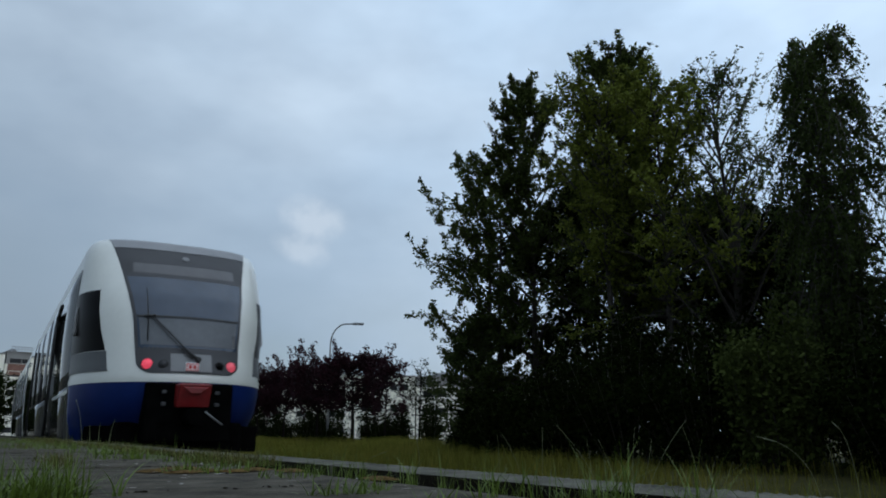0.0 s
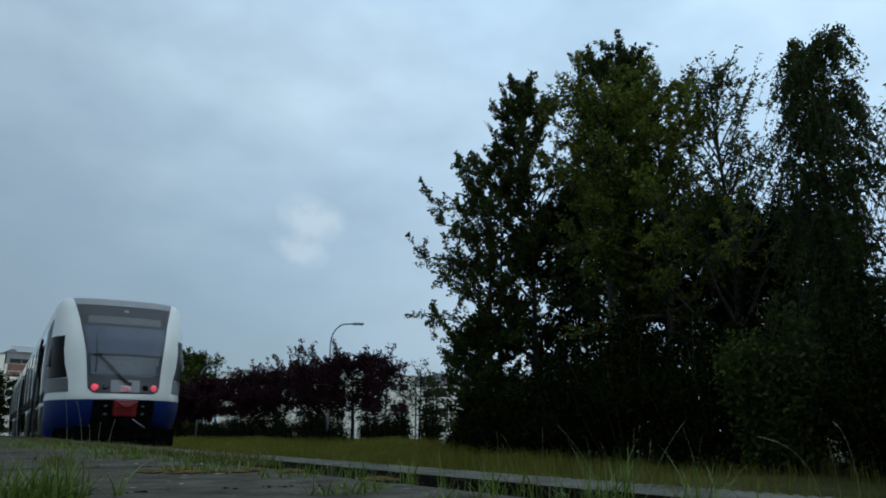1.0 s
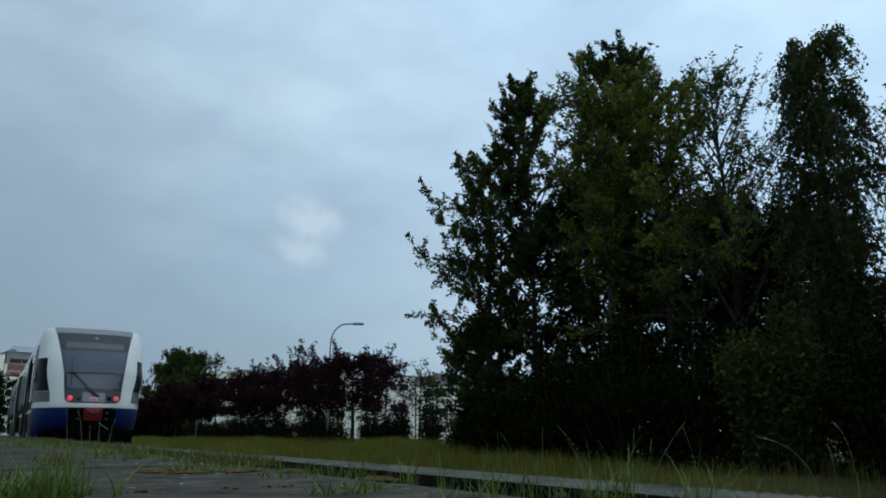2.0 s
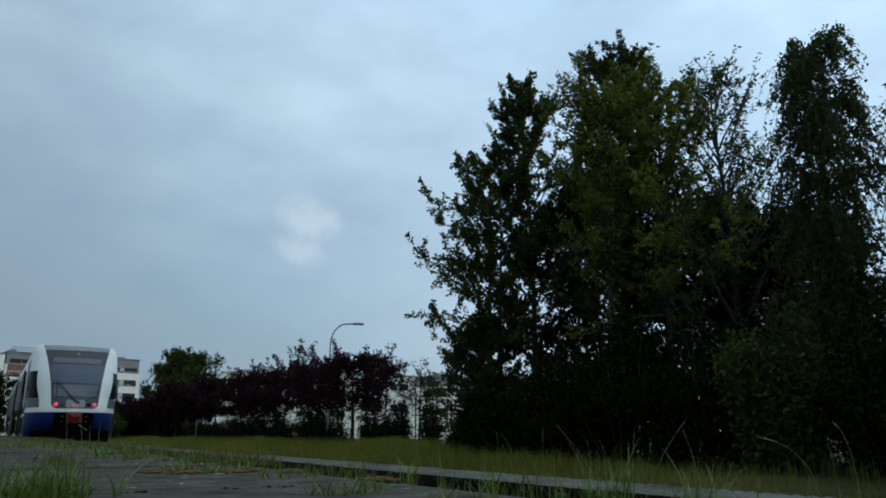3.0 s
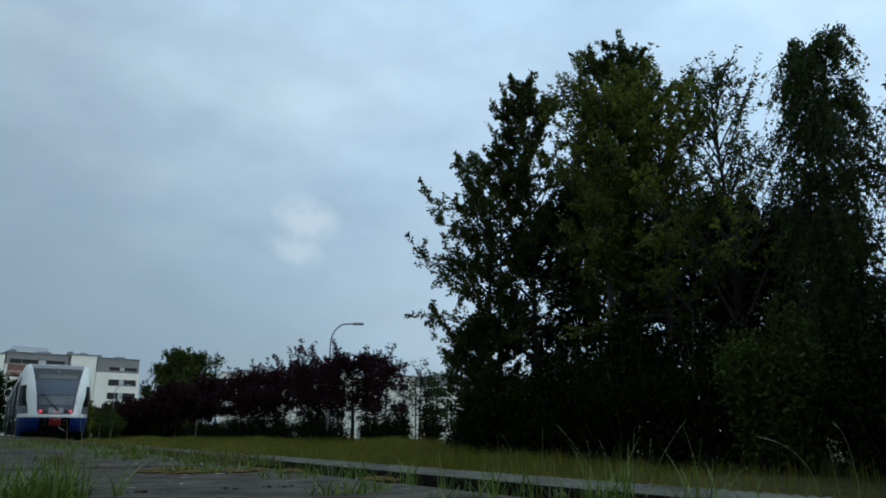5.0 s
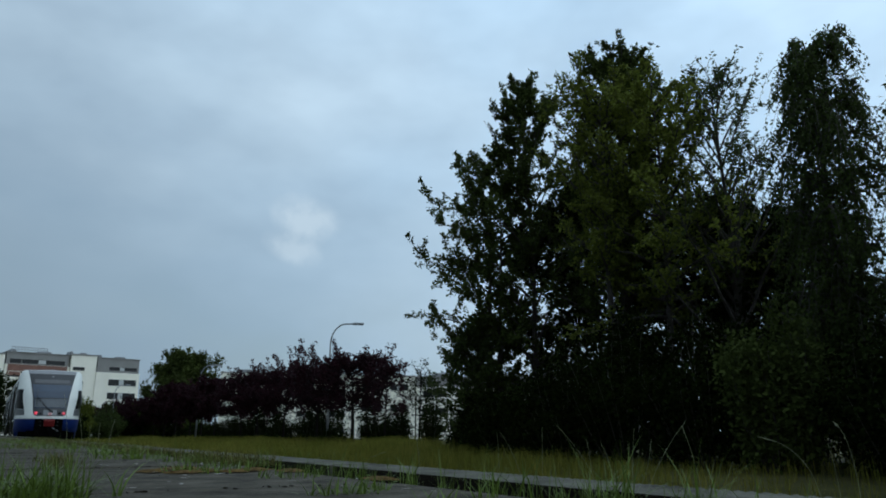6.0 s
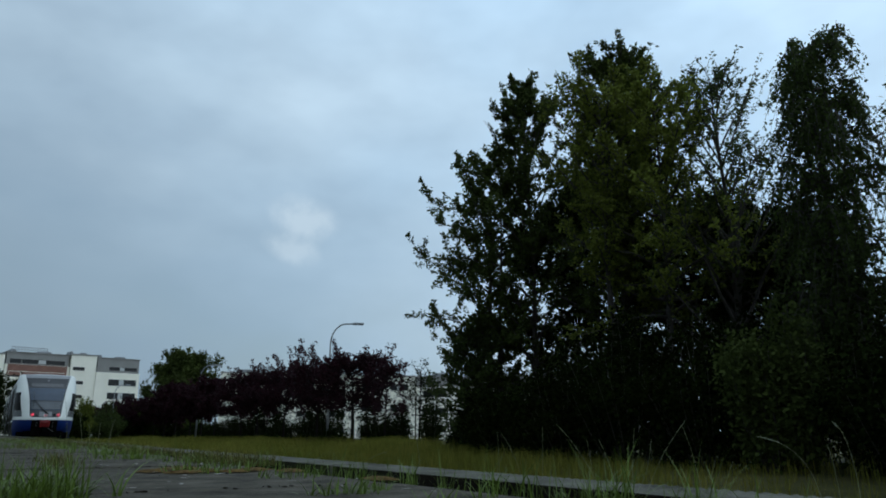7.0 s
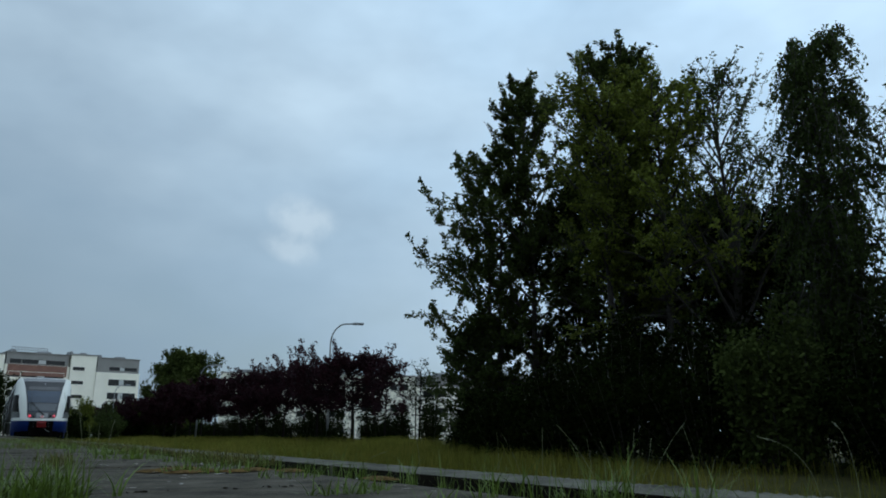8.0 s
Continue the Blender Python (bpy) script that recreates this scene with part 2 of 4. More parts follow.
def tree(name, x, y, base_z, height, profile, leaf_mat, bark, seed, label, category="tree", leaves=30000, leaf=0.11,
         limbs=46, first=0.15, lift=0.55, droop=0.0, spread=0.16, trunk_r=0.14, lean=(0, 0), twigs=9, stems=1, group="", inner=0.35, twig_len=1.0):
    """profile: crown radius (m) at rising shares of the height, from first to the top."""
    rng = np.random.default_rng(seed)
    root = empty(name, pose(x, y, base_z), label, category, group)
    lines, centres = [], []
    prof_t = np.linspace(0, 1, len(profile))
    for s in range(stems):
        off = rng.normal(0, 0.25 * (stems > 1), 2)
        h = height * (1 if s == 0 else rng.uniform(0.75, 0.95))
        ts = np.linspace(0, 1, 9)
        wob = rng.normal(0, 0.012 * h, (9, 2)).cumsum(axis=0) * 0.5
        axis = np.c_[off[0] * (1 + ts) + wob[:, 0] * ts + lean[0] * ts, off[1] * (1 + ts) + wob[:, 1] * ts + lean[1] * ts, h * ts - 0.15 * (ts == 0)]
        lines.append((axis, trunk_r * (1 - 0.93 * ts) + 0.006))
        for i in range(limbs // stems):
            u = (i + rng.uniform(0, 1)) / (limbs // stems)
            t = first + (0.985 - first) * u
            start = np.array([np.interp(t, ts, axis[:, k]) for k in range(3)])
            az = i * 2.399 + rng.uniform(-0.5, 0.5)
            length = np.interp(u, prof_t, profile) * rng.uniform(0.72, 1.15)
            up = lift * rng.uniform(0.6, 1.4) * (0.5 + u)
            up = min(up, (h - start[2] + 0.25) / max(0.2, length))
            way = np.array([math.cos(az), math.sin(az), up])
            way /= math.hypot(way[0], way[1])
            k = np.linspace(0, 1, 6)
            bend = rng.normal(0, 0.07 * length, (6, 3)).cumsum(axis=0) * k[:, None]
            limb = start + way * (length * k)[:, None] + bend
            limb[:, 2] -= droop * length * k ** 2 * 0.6
            lines.append((limb, (trunk_r * 0.42 * (1 - 0.6 * u)) * (1 - 0.9 * k) + 0.004))
            for j in range(twigs):
                tt = rng.uniform(0.25, 1.0)
                a = np.array([np.interp(tt, k, limb[:, q]) for q in range(3)])
                tl = twig_len * (0.28 * length + 0.35) * rng.uniform(0.5, 1.2)
                v = way * 0.5 + rng.normal(0, 0.7, 3)
                v[2] += 0.5 - 1.35 * droop
                v /= np.linalg.norm(v)
                kk = np.linspace(0, 1, 4)
                tw = a + v * (tl * kk)[:, None]
                tw[:, 2] -= droop * (1.5 * tl * kk ** 2)
                lines.append((tw, 0.011 * (1 - 0.8 * kk)))
                m = max(2, int(leaves / (limbs * twigs) * rng.uniform(0.45, 1.55)))
                q = rng.uniform(0.1, 1.05, m)
                c = np.stack([np.interp(q, kk, tw[:, w]) for w in range(3)], axis=1)
                wide = spread * np.where(rng.uniform(0, 1, m) < inner, 2.2, 1.0) * (1.2 - 0.75 * q)
                centres.append(c + np.clip(rng.normal(0, 1, (m, 3)), -1.5, 1.5) * wide[:, None])
    add("trunk", tubes("trunk", lines, 5), bark, root)
    c = np.concatenate(centres)
    c[:, 2] = np.maximum(c[:, 2], 0.15)
    add("crown", quads("crown", leaf_quads(rng, c, leaf, droop)), leaf_mat, root)
    return root


def bush(name, x, y, base_z, w, d, h, leaf_mat, seed, label, leaves=9000, leaf=0.10, group=""):
    """Stems from the ground with leaf sprays; an uneven dome."""
    rng = np.random.default_rng(seed)
    root = empty(name, pose(x, y, base_z), label, "bush", group)
    lines, centres = [], []
    n = 40
    for i in range(n):
        az, rr = rng.uniform(0, 6.283), math.sqrt(rng.uniform(0, 1))
        top = np.array([w * rr * math.cos(az), d * rr * math.sin(az), h * (1 - 0.55 * rr ** 2) * rng.uniform(0.65, 1.12)])
        foot = np.array([top[0] * 0.35, top[1] * 0.35, -0.1])
        k = np.linspace(0, 1, 5)
        line = foot + (top - foot) * k[:, None]
        line[:, :2] += (k * (1 - k))[:, None] * rng.normal(0, 0.3, 2)
        lines.append((line, 0.022 * (1 - 0.85 * k)))
        m = leaves // n
        q = rng.choice(rng.uniform(0.15, 1.02, 5) ** 0.8, m) + rng.normal(0, 0.03, m)
        c = np.stack([np.interp(q, k, line[:, j]) for j in range(3)], axis=1)
        clump = np.round(q * 40)[:, None] * np.array([12.9898, 78.233, 37.719])
        c += (np.sin(clump) * np.array([0.16 * w, 0.16 * d, 0.05 * h]))
        centres.append(c + rng.normal(0, 1, (m, 3)) * np.array([0.05 * w + 0.1, 0.05 * d + 0.1, 0.035 * h + 0.05]))
    c = np.concatenate(centres)
    c[:, 2] = np.abs(c[:, 2])
    add("branchwork", tubes("branchwork", lines, 4), M["bark"], root)
    add("foliage", quads("foliage", leaf_quads(rng, c, leaf)), leaf_mat, root)
    return root


def make_woods():
    G = "trees behind the track"
    A = dict(group=G, spread=0.06)
    made = [
        tree("aspen_tree", 15.6, 22.4, -0.8, 11.5, [0.9, 1.4, 1.9, 2.4, 2.4, 2.0, 1.0], M["leaf"], M["bark"], 11, "dark green aspen with leafy sprays beside the meadow", leaves=36000, leaf=0.15, limbs=60, first=0.12, stems=2, lift=0.5, twigs=12, twig_len=1.0, inner=0.08, **A),
        tree("aspen_tree", 16.5, 21.15, -0.8, 14.0, [1.7, 2.2, 2.2, 2.0, 1.7, 1.2, 0.4], M["leaf"], M["bark"], 12, "tall dark green aspen with a pointed top", leaves=34000, leaf=0.14, limbs=58, lift=1.0, twigs=11, twig_len=1.0, inner=0.08, **A),
        tree("poplar_tree", 17.0, 17.1, -0.8, 13.5, [2.2, 2.4, 2.2, 1.9, 1.6, 1.2, 0.4], M["leaf"], M["bark"], 13, "tall dark poplar with upright leafy shoots", leaves=38000, leaf=0.135, limbs=64, first=0.25, lift=1.3, inner=0.1, twigs=11, twig_len=0.95, **A),
        tree("maple_tree", 15.5, 16.1, -0.8, 11.5, [1.0, 1.3, 1.5, 1.6, 1.5, 1.3, 0.8], M["leaf_light"], M["bark"], 113, "slender green tree with a fresh yellowish top", leaves=17000, leaf=0.12, limbs=54, first=0.45, lift=0.7, inner=0.25, twigs=10, **A),
        tree("maple_tree", 16.5, 14.8, -0.8, 11.2, [2.4, 2.5, 2.2, 1.9, 1.6, 1.4, 0.8], M["leaf_light"], M["bark"], 14, "green broadleaf tree with a rounded top", leaves=24000, leaf=0.13, limbs=60, first=0.35, twigs=10, inner=0.12, **A),
        tree("willow_tree", 17.5, 13.1, -0.8, 11.1, [2.4, 2.2, 1.9, 1.5, 1.2, 1.0, 0.7], M["leaf_birch"], M["bark"], 15, "thin-leaved tree with a wispy open top", leaves=7500, leaf=0.125, limbs=50, lift=1.7, inner=0.08, twigs=8, twig_len=1.3, **A),
        tree("birch_tree", 16.5, 9.75, -0.8, 10.5, [1.0, 1.1, 1.15, 1.1, 1.0, 0.9, 0.7], M["leaf_birch"], M["bark"], 16, "weeping birch with hanging twigs", leaves=35000, leaf=0.105, limbs=66, first=0.3, droop=0.9, lift=0.9, twigs=13, twig_len=1.35, inner=0.1, **A),
        tree("birch_tree", 17.0, 7.2, -0.8, 8.8, [1.6, 2.0, 2.0, 1.9, 1.6, 1.2, 0.5], M["leaf_birch"], M["bark"], 17, "smaller weeping birch beside a larger one", leaves=8500, leaf=0.115, limbs=50, droop=0.9, lift=0.7, twigs=10, twig_len=1.6, inner=0.1, **A),
        # inner trees carry the wood's shade in their near-black leaf colour
        tree("maple_tree", 18.8, 20.2, -0.8, 9.8, [2.6, 3.2, 3.2, 2.8, 2.0, 0.8], M["leaf_shaded"], M["bark"], 18, "dense tree inside the wood with shade-dark leaves", leaves=24000, leaf=0.2, limbs=56, spread=0.1, group=G),
        tree("maple_tree", 19.6, 15.6, -0.8, 7.6, [2.6, 3.2, 3.2, 2.8, 2.0, 0.8], M["leaf_shaded"], M["bark"], 19, "dense tree inside the wood with shade-dark leaves", leaves=24000, leaf=0.2, limbs=56, spread=0.1, group=G),
    ]
    made.append(tree("alder_tree", 14.8, 22.9, -0.8, 4.3, [1.1, 1.4, 1.5, 1.3, 0.9, 0.3], M["leaf_birch"], M["bark"], 20, "young leafy alder at the wood's edge", leaves=15000, leaf=0.12, limbs=40, first=0.06, spread=0.06, trunk_r=0.06, group=G))
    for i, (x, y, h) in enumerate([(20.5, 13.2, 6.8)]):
        made.append(tree("maple_tree", x, y, -0.8, h, [2.2, 2.8, 3.0, 2.6, 2.0, 0.8], M["leaf_shaded"], M["bark"], 180 + i, "dense tree inside the wood with shade-dark leaves", leaves=22000, leaf=0.2, limbs=56, spread=0.1, group=G))
    # unseen trees added beyond the birches to block skylight from the right
    for i, (x, y, h) in enumerate([(15.5, 2.6, 8.0), (14.5, -1.0, 10.5), (15.0, -4.0, 11.0), (18.5, 2.0, 12.0)]):
        made.append(tree("maple_tree", x, y, -0.8, h, [2.0, 2.8, 3.2, 3.2, 2.8, 2.0, 0.8], M["leaf"], M["bark"], 170 + i, "broad unseen tree added to shade the wood's right end", leaves=14000, leaf=0.2, limbs=50, first=0.15, spread=0.14, group=G))
    B = "undergrowth below the trees"
    # deep shade is put into the leaf colour; one lit shrub keeps plain leaf
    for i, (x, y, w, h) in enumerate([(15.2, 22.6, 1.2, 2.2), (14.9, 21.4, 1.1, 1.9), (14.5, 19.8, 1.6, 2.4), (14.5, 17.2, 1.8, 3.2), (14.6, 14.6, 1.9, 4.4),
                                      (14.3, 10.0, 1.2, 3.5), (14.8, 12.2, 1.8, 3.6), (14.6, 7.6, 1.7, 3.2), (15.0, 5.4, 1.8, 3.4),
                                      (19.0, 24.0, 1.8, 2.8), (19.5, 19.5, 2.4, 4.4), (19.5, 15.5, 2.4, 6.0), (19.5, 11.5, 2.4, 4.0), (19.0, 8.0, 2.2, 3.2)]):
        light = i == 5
        bush("shrub", x, y, -0.75, w, w, h, M["leaf"] if light else M["leaf_shaded"], 40 + i,
             "green shrub at the wood's edge" if light else "shrub below the trees with shade-dark leaves", leaves=14000, leaf=0.13, group=B)
    return made


def make_plum_row():
    rng = np.random.default_rng(9)
    y = 39.8
    i = 0
    while y < 150:
        k = rng.uniform(0.9, 1.08)
        h = (4.4 if y < 55 else 5.0 if y < 90 else 4.4) * k
        near = y < 75
        tree("plum_tree", 18.0 + rng.uniform(-0.4, 0.4), y, -0.7, h, [1.7 * k, 2.5 * k, 2.7 * k, 2.3 * k, 1.7 * k, 0.8], M["leaf_purple"], M["dark_bark"], 260 + i,
             "purple-leaved plum tree in a row along the field", leaves=14000, leaf=0.16 if near else 0.26, limbs=32, first=0.45, lift=0.5, spread=0.09, inner=0.1, trunk_r=0.1, twigs=9, twig_len=1.0,
             group="row of purple plum trees")
        y += rng.uniform(5.2, 7.0)
        i += 1


# ------------------------------------------------------------------ far things
def street_lamp(x, y, h, arm, az):
    root = empty("street_lamp", pose(x, y, -0.7, 0, 0, az), "grey steel street lamp with a curved arm", "street lamp", "street lamps along the road")
    n = 9
    bend = [(arm * 0.55 * (1 - math.cos(math.pi / 2 * i / n)), 0, h - arm * 0.75 + arm * 0.75 * math.sin(math.pi / 2 * i / n)) for i in range(n + 1)]
    pts = [(0, 0, 0), (0, 0, h * 0.5)] + bend + [(arm * 0.8, 0, h + 0.01)]
    add("pole", tubes("pole", [(pts, [0.085] + [0.07] + [0.05] * (n + 1) + [0.045])], 8), M["galv"], root)
    part("lamp_head", box_bm(arm * 0.75, arm * 1.15, -0.13, 0.13, h - 0.05, h + 0.1, 0.04), M["galv"], root)


def building(name, m, width, depth, storeys, label, attic=2.6, wide=(), storey_h=3.0, brick=False, win_h=1.3, rail=False, rows=(), attic_row=(1.0, 1.3)):
    """A block of flats; the front faces local -y. wide: (x, width) of each window column, rows: their sills."""
    root = empty(name, m, label, "building", "blocks of flats")
    h = storeys * storey_h
    part("wall", box_bm(0, width, 0, depth, -2, h), M["render_white"], root)
    if brick:
        part("brick_storey", box_bm(0.4, width - 0.4, -0.06, 0.4, h - 1.9, h - 0.02), M["brick"], root)
    if attic:
        part("attic", box_bm(0.15, width - 0.15, 0.25, depth, h, h + attic), M["render_grey"], root)
        part("roof", box_bm(0.0, width, 0.1, depth, h + attic, h + attic + 0.15), M["render_grey"], root)
    else:
        part("roof", box_bm(-0.1, width + 0.1, -0.1, depth, h, h + 0.25), M["render_grey"], root)
    levels = [(z, win_h, 0.0) for z in (rows or [k * storey_h + 1.0 for k in range(storeys)])]
    if attic > 2:
        levels.append((h + attic_row[0], attic_row[1], 0.25))
    for z, win_h, front in levels:
        for x, w in wide:
            win = part("window", box_bm(x, x + w, front - 0.03, front + 0.3, z - 0.02, z + win_h + 0.02), M["window"], root)
            bm = bmesh.new()
            for a, b, c, d in ((x - .06, x + w + .06, z - .08, z), (x - .06, x + w + .06, z + win_h, z + win_h + 0.08), (x - .06, x, z, z + win_h), (x + w, x + w + .06, z, z + win_h)):
                box_bm(a, b, front - 0.07, front + 0.05, c, d, 0, bm)
            part("window_frame", bm, M["render_white"] if front == 0.0 else M["render_grey"], win)
            if w > 2:
                part("blind", box_bm(x + w * 0.38, x + w * 0.55, front - 0.045, front - 0.031, z + 0.05, z + win_h - 0.05), M["blind"], win)
    top = h + (attic + 0.15 if attic else 0.25)
    for k, (a, b, c) in enumerate(((0.55, 0.75, 0.55), (0.12, 0.2, 0.7))):
        part("roof_box", box_bm(width * a, width * b, 3, 6, top, top + c, 0.03), M["galv"], root)
    if rail:
        bm = bmesh.new()
        for i in range(12):
            x = width * (0.08 + 0.55 * i / 11)
            box_bm(x - 0.04, x + 0.04, 0.6, 0.68, top, top + 0.9, 0, bm)
        box_bm(width * 0.08, width * 0.63, 0.58, 0.7, top + 0.82, top + 0.9, 0, bm)
        box_bm(width * 0.08, width * 0.63, 0.6, 0.68, top + 0.4, top + 0.46, 0, bm)
        part("roof_railing", bm, M["galv"], root)
    return root


def make_far():
    street_lamp(19.0, 46.3, 8.0, 1.9, -20)
    street_lamp(19.0, 82.5, 8.0, 1.9, -20)
    street_lamp(15.9, 123.0, 8.0, 1.9, -20)
    G = "grey and white block of flats behind the railway"
    building("apartment_building", pose(-13.5, 148, -0.7, 0, 0, 8), 14.8, 12, 5, "plain white block of flats behind the railway", attic=0, storey_h=2.85, win_h=0.9, wide=((1, 2.2), (6, 2.2), (12, 1.6)))
    building("apartment_building", pose(1.3, 150, -0.7, 0, 0, 10), 10.4, 12, 4, "block of flats with brick storey and grey attic", wide=((0.7, 1.8), (2.6, 7.0)), brick=True, win_h=0.9, rail=True, attic=2.05, storey_h=3.17, attic_row=(0.2, 0.75))
    building("apartment_building", pose(11.7, 151.5, -0.7, 0, 0, 10), 4.4, 12, 5, "white stair tower of a block of flats", attic=0, wide=((0.4, 2.0),), storey_h=2.97, win_h=0.62, rows=(2.1, 4.6, 7.1, 9.6, 12.1))
    building("apartment_building", pose(16.1, 152, -0.7, 0, 0, 10), 7.9, 12, 4, G, wide=((2.3, 5.1),), win_h=1.15, rows=(2.25, 4.7, 7.15, 9.6), attic_row=(0.4, 0.65))
    building("apartment_building", pose(36, 140, -0.7, 0, 0, -20), 26, 12, 4, "long white block of flats behind the road", attic=0, wide=((2, 3), (8, 3), (14, 3), (20, 3)), storey_h=2.95, win_h=1.0)
    building("apartment_building", pose(46.9, 103, -0.7, 0, 0, -25), 8.6, 12, 3, "white block of flats behind the plum trees", attic=0, wide=((0.7, 3.0), (4.9, 2.6)), storey_h=3.05, win_h=1.0)
    building("apartment_building", pose(54.9, 99.3, -0.7, 0, 0, -25), 24, 12, 3, "low white block of flats with a grey attic", wide=((1, 3.5), (7, 3.5), (13, 3.5), (19, 3.0)), storey_h=2.6, win_h=1.0, attic=1.4)
    tree("maple_tree", 21.4, 105, -0.8, 10.7, [2.6, 3.9, 4.4, 4.5, 4.0, 3.0, 1.4], M["leaf"], M["bark"], 31, "dense dark green tree behind the plum row", leaves=44000, leaf=0.38, limbs=70, spread=0.22, twigs=12, lift=0.35)
    tree("maple_tree", -1.8, 95, -0.8, 5.8, [3, 4, 4, 3.5, 2.5, 1], M["leaf_shaded"], M["bark"], 32, "dark green tree beside the railway", leaves=20000, leaf=0.34, limbs=44, spread=0.25)
    tree("maple_tree", -7.5, 88, -0.8, 5.0, [3, 4, 4, 3.5, 2.5, 1], M["leaf_shaded"], M["bark"], 33, "dark green tree beside the railway", leaves=20000, leaf=0.34, limbs=44, spread=0.25)
    for i, (x, y, w, h, m) in enumerate([(9.5, 100, 1.6, 5.0, "leaf_light"), (12.5, 104, 2.6, 4.6, "leaf_birch"), (16.5, 112, 3.0, 3.8, "leaf_shaded"),
                                          (8.0, 92, 1.8, 3.2, "leaf_shaded"), (-0.5, 97, 3.2, 4.2, "leaf_shaded"), (-6.0, 92, 4.0, 4.0, "leaf_shaded")]):
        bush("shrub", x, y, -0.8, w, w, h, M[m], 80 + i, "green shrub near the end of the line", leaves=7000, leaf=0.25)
    tree("plum_tree", 18.2, 36.4, -0.7, 4.5, [0.8, 1.2, 1.3, 1.1, 0.8, 0.3], M["leaf_purple"], M["dark_bark"], 59, "thin young plum tree with few leaves", leaves=1800, leaf=0.16, limbs=18, first=0.35, spread=0.1, trunk_r=0.06, twigs=6, group="row of purple plum trees")
    # dim strip under the plums: its shade is put into the dark leaf colour
    rng = np.random.default_rng(27)
    for i in range(17):
        y = 33.5 + i * 2.35 + rng.uniform(-0.8, 0.8)
        bush("shrub", 19.6 + rng.uniform(-0.5, 0.9), y, -0.75, rng.uniform(0.5, 1.1), rng.uniform(0.6, 1.2) + (0.5 if y > 46 else 0.0), rng.uniform(1.4, 2.6) + (0.6 if y > 46 else 0.0), M["leaf_shaded"], 130 + i,
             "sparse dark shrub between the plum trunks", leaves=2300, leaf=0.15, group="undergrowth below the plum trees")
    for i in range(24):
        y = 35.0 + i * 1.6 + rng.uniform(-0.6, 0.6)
        tree("sapling", 20.6 + rng.uniform(-0.9, 1.3), y, -0.7, 4.0 * rng.uniform(0.85, 1.05), [0.3, 0.6, 0.8, 0.7, 0.3], M["leaf_shaded"], M["dark_bark"], 160 + i,
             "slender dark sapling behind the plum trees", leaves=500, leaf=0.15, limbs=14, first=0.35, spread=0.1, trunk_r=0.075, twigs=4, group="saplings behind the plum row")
    # loose hedge behind the plum trunks
    rng = np.random.default_rng(21)
    for i in range(9):
        y = 77 + i * 9.0
        bush("hedge", 22.5, y, -0.75, 1.5, 5.2, 2.4 * rng.uniform(0.8, 1.1), M["leaf_shaded"], 100 + i, "dark loose hedge behind the plum trees", leaves=6000, leaf=0.2, group="hedge along the road")


def make_meadow():
    """Tall grass between the track and the trees."""
    rng = np.random.default_rng(4)
    parts = []
    for n, x0, x1, y0, y1, h, w in ((60000, 5.2, 15.0, 4.5, 32, 0.52, 0.006), (50000, 5.2, 17.5, 26, 62, 0.50, 0.010), (36000, 5.2, 18, 55, 145, 0.48, 0.022)):
        x, y = rng.uniform(x0, x1, n), rng.uniform(y0, y1, n)
        # thinned where the wood stands close; the bare dark ground stands for shade
        keep = rng.uniform(0, 1, n) < np.clip((y - 6) / 16, 0.07, 1)
        x, y = x[keep], y[keep]
        n = len(x)
        z = -0.95 + 0.25 * np.clip((x - 9) / 6, 0, 1)
        tall = h * rng.uniform(0.5, 1.3, n) * (0.8 + 0.35 * np.sin(x * 0.9 + 1.3 * np.sin(y * 0.31)))
        az, bend = rng.uniform(0, 6.283, n), rng.uniform(0.05, 0.45, n) * tall
        foot = np.stack([x, y, z], 1)
        side = np.stack([np.cos(az + 1.57), np.sin(az + 1.57), 0 * az], 1) * (w * rng.uniform(0.5, 1.3, n))[:, None]
        mid = foot + np.stack([np.cos(az) * bend * 0.35, np.sin(az) * bend * 0.35, tall * 0.62], 1)
        tip = foot + np.stack([np.cos(az) * bend, np.sin(az) * bend, tall], 1)
        parts.append(np.stack([foot - side, foot + side, mid + side * 0.8, mid - side * 0.8], 1))
        parts.append(np.stack([mid - side * 0.8, mid + side * 0.8, tip + side * 0.12, tip - side * 0.12], 1))
    tagged(add("meadow_grass", quads("meadow_grass", np.concatenate(parts)), M["grass"]), "tall uncut grass with brownish seed heads", "grass", kind="stuff")


make_ground()
make_platform()
woods = make_woods()
make_plum_row()
make_far()
make_meadow()
# ------------------------------------------------------------------ railcar
# Own space: z = 0 on the rails, y = 0 at the rear face's lamps, the body runs towards +y.
SECTION = ((0.30, 1.36), (0.55, 1.40), (0.95, 1.45), (1.42, 1.475), (2.3, 1.5), (3.0, 1.49), (3.4, 1.47), (3.62, 1.44), (3.74, 1.405), (3.83, 1.34), (3.88, 1.26), (3.95, 1.1))
NOSE = ((0.30, 1.0), (0.55, 0.55), (0.9, 0.03), (1.2, -0.12), (1.42, -0.15), (1.52, -0.13), (1.63, -0.09), (1.86, 0.03), (2.37, 0.21), (2.73, 0.44), (3.13, 0.82), (3.34, 0.98), (3.645, 1.26), (3.8, 1.43), (3.84, 1.5), (3.88, 1.75))
ROUND = ((0.3, 1.9), (1.7, 2.0), (2.6, 1.6), (3.4, 1.1), (3.95, 0.75))
SQUARE = ((0.3, 2.1), (1.45, 2.1), (2.4, 2.35), (3.0, 2.6), (3.9, 2.9))  # how square the cab's plan is
CAB_TOP = 3.86
CAB_END = 3.2


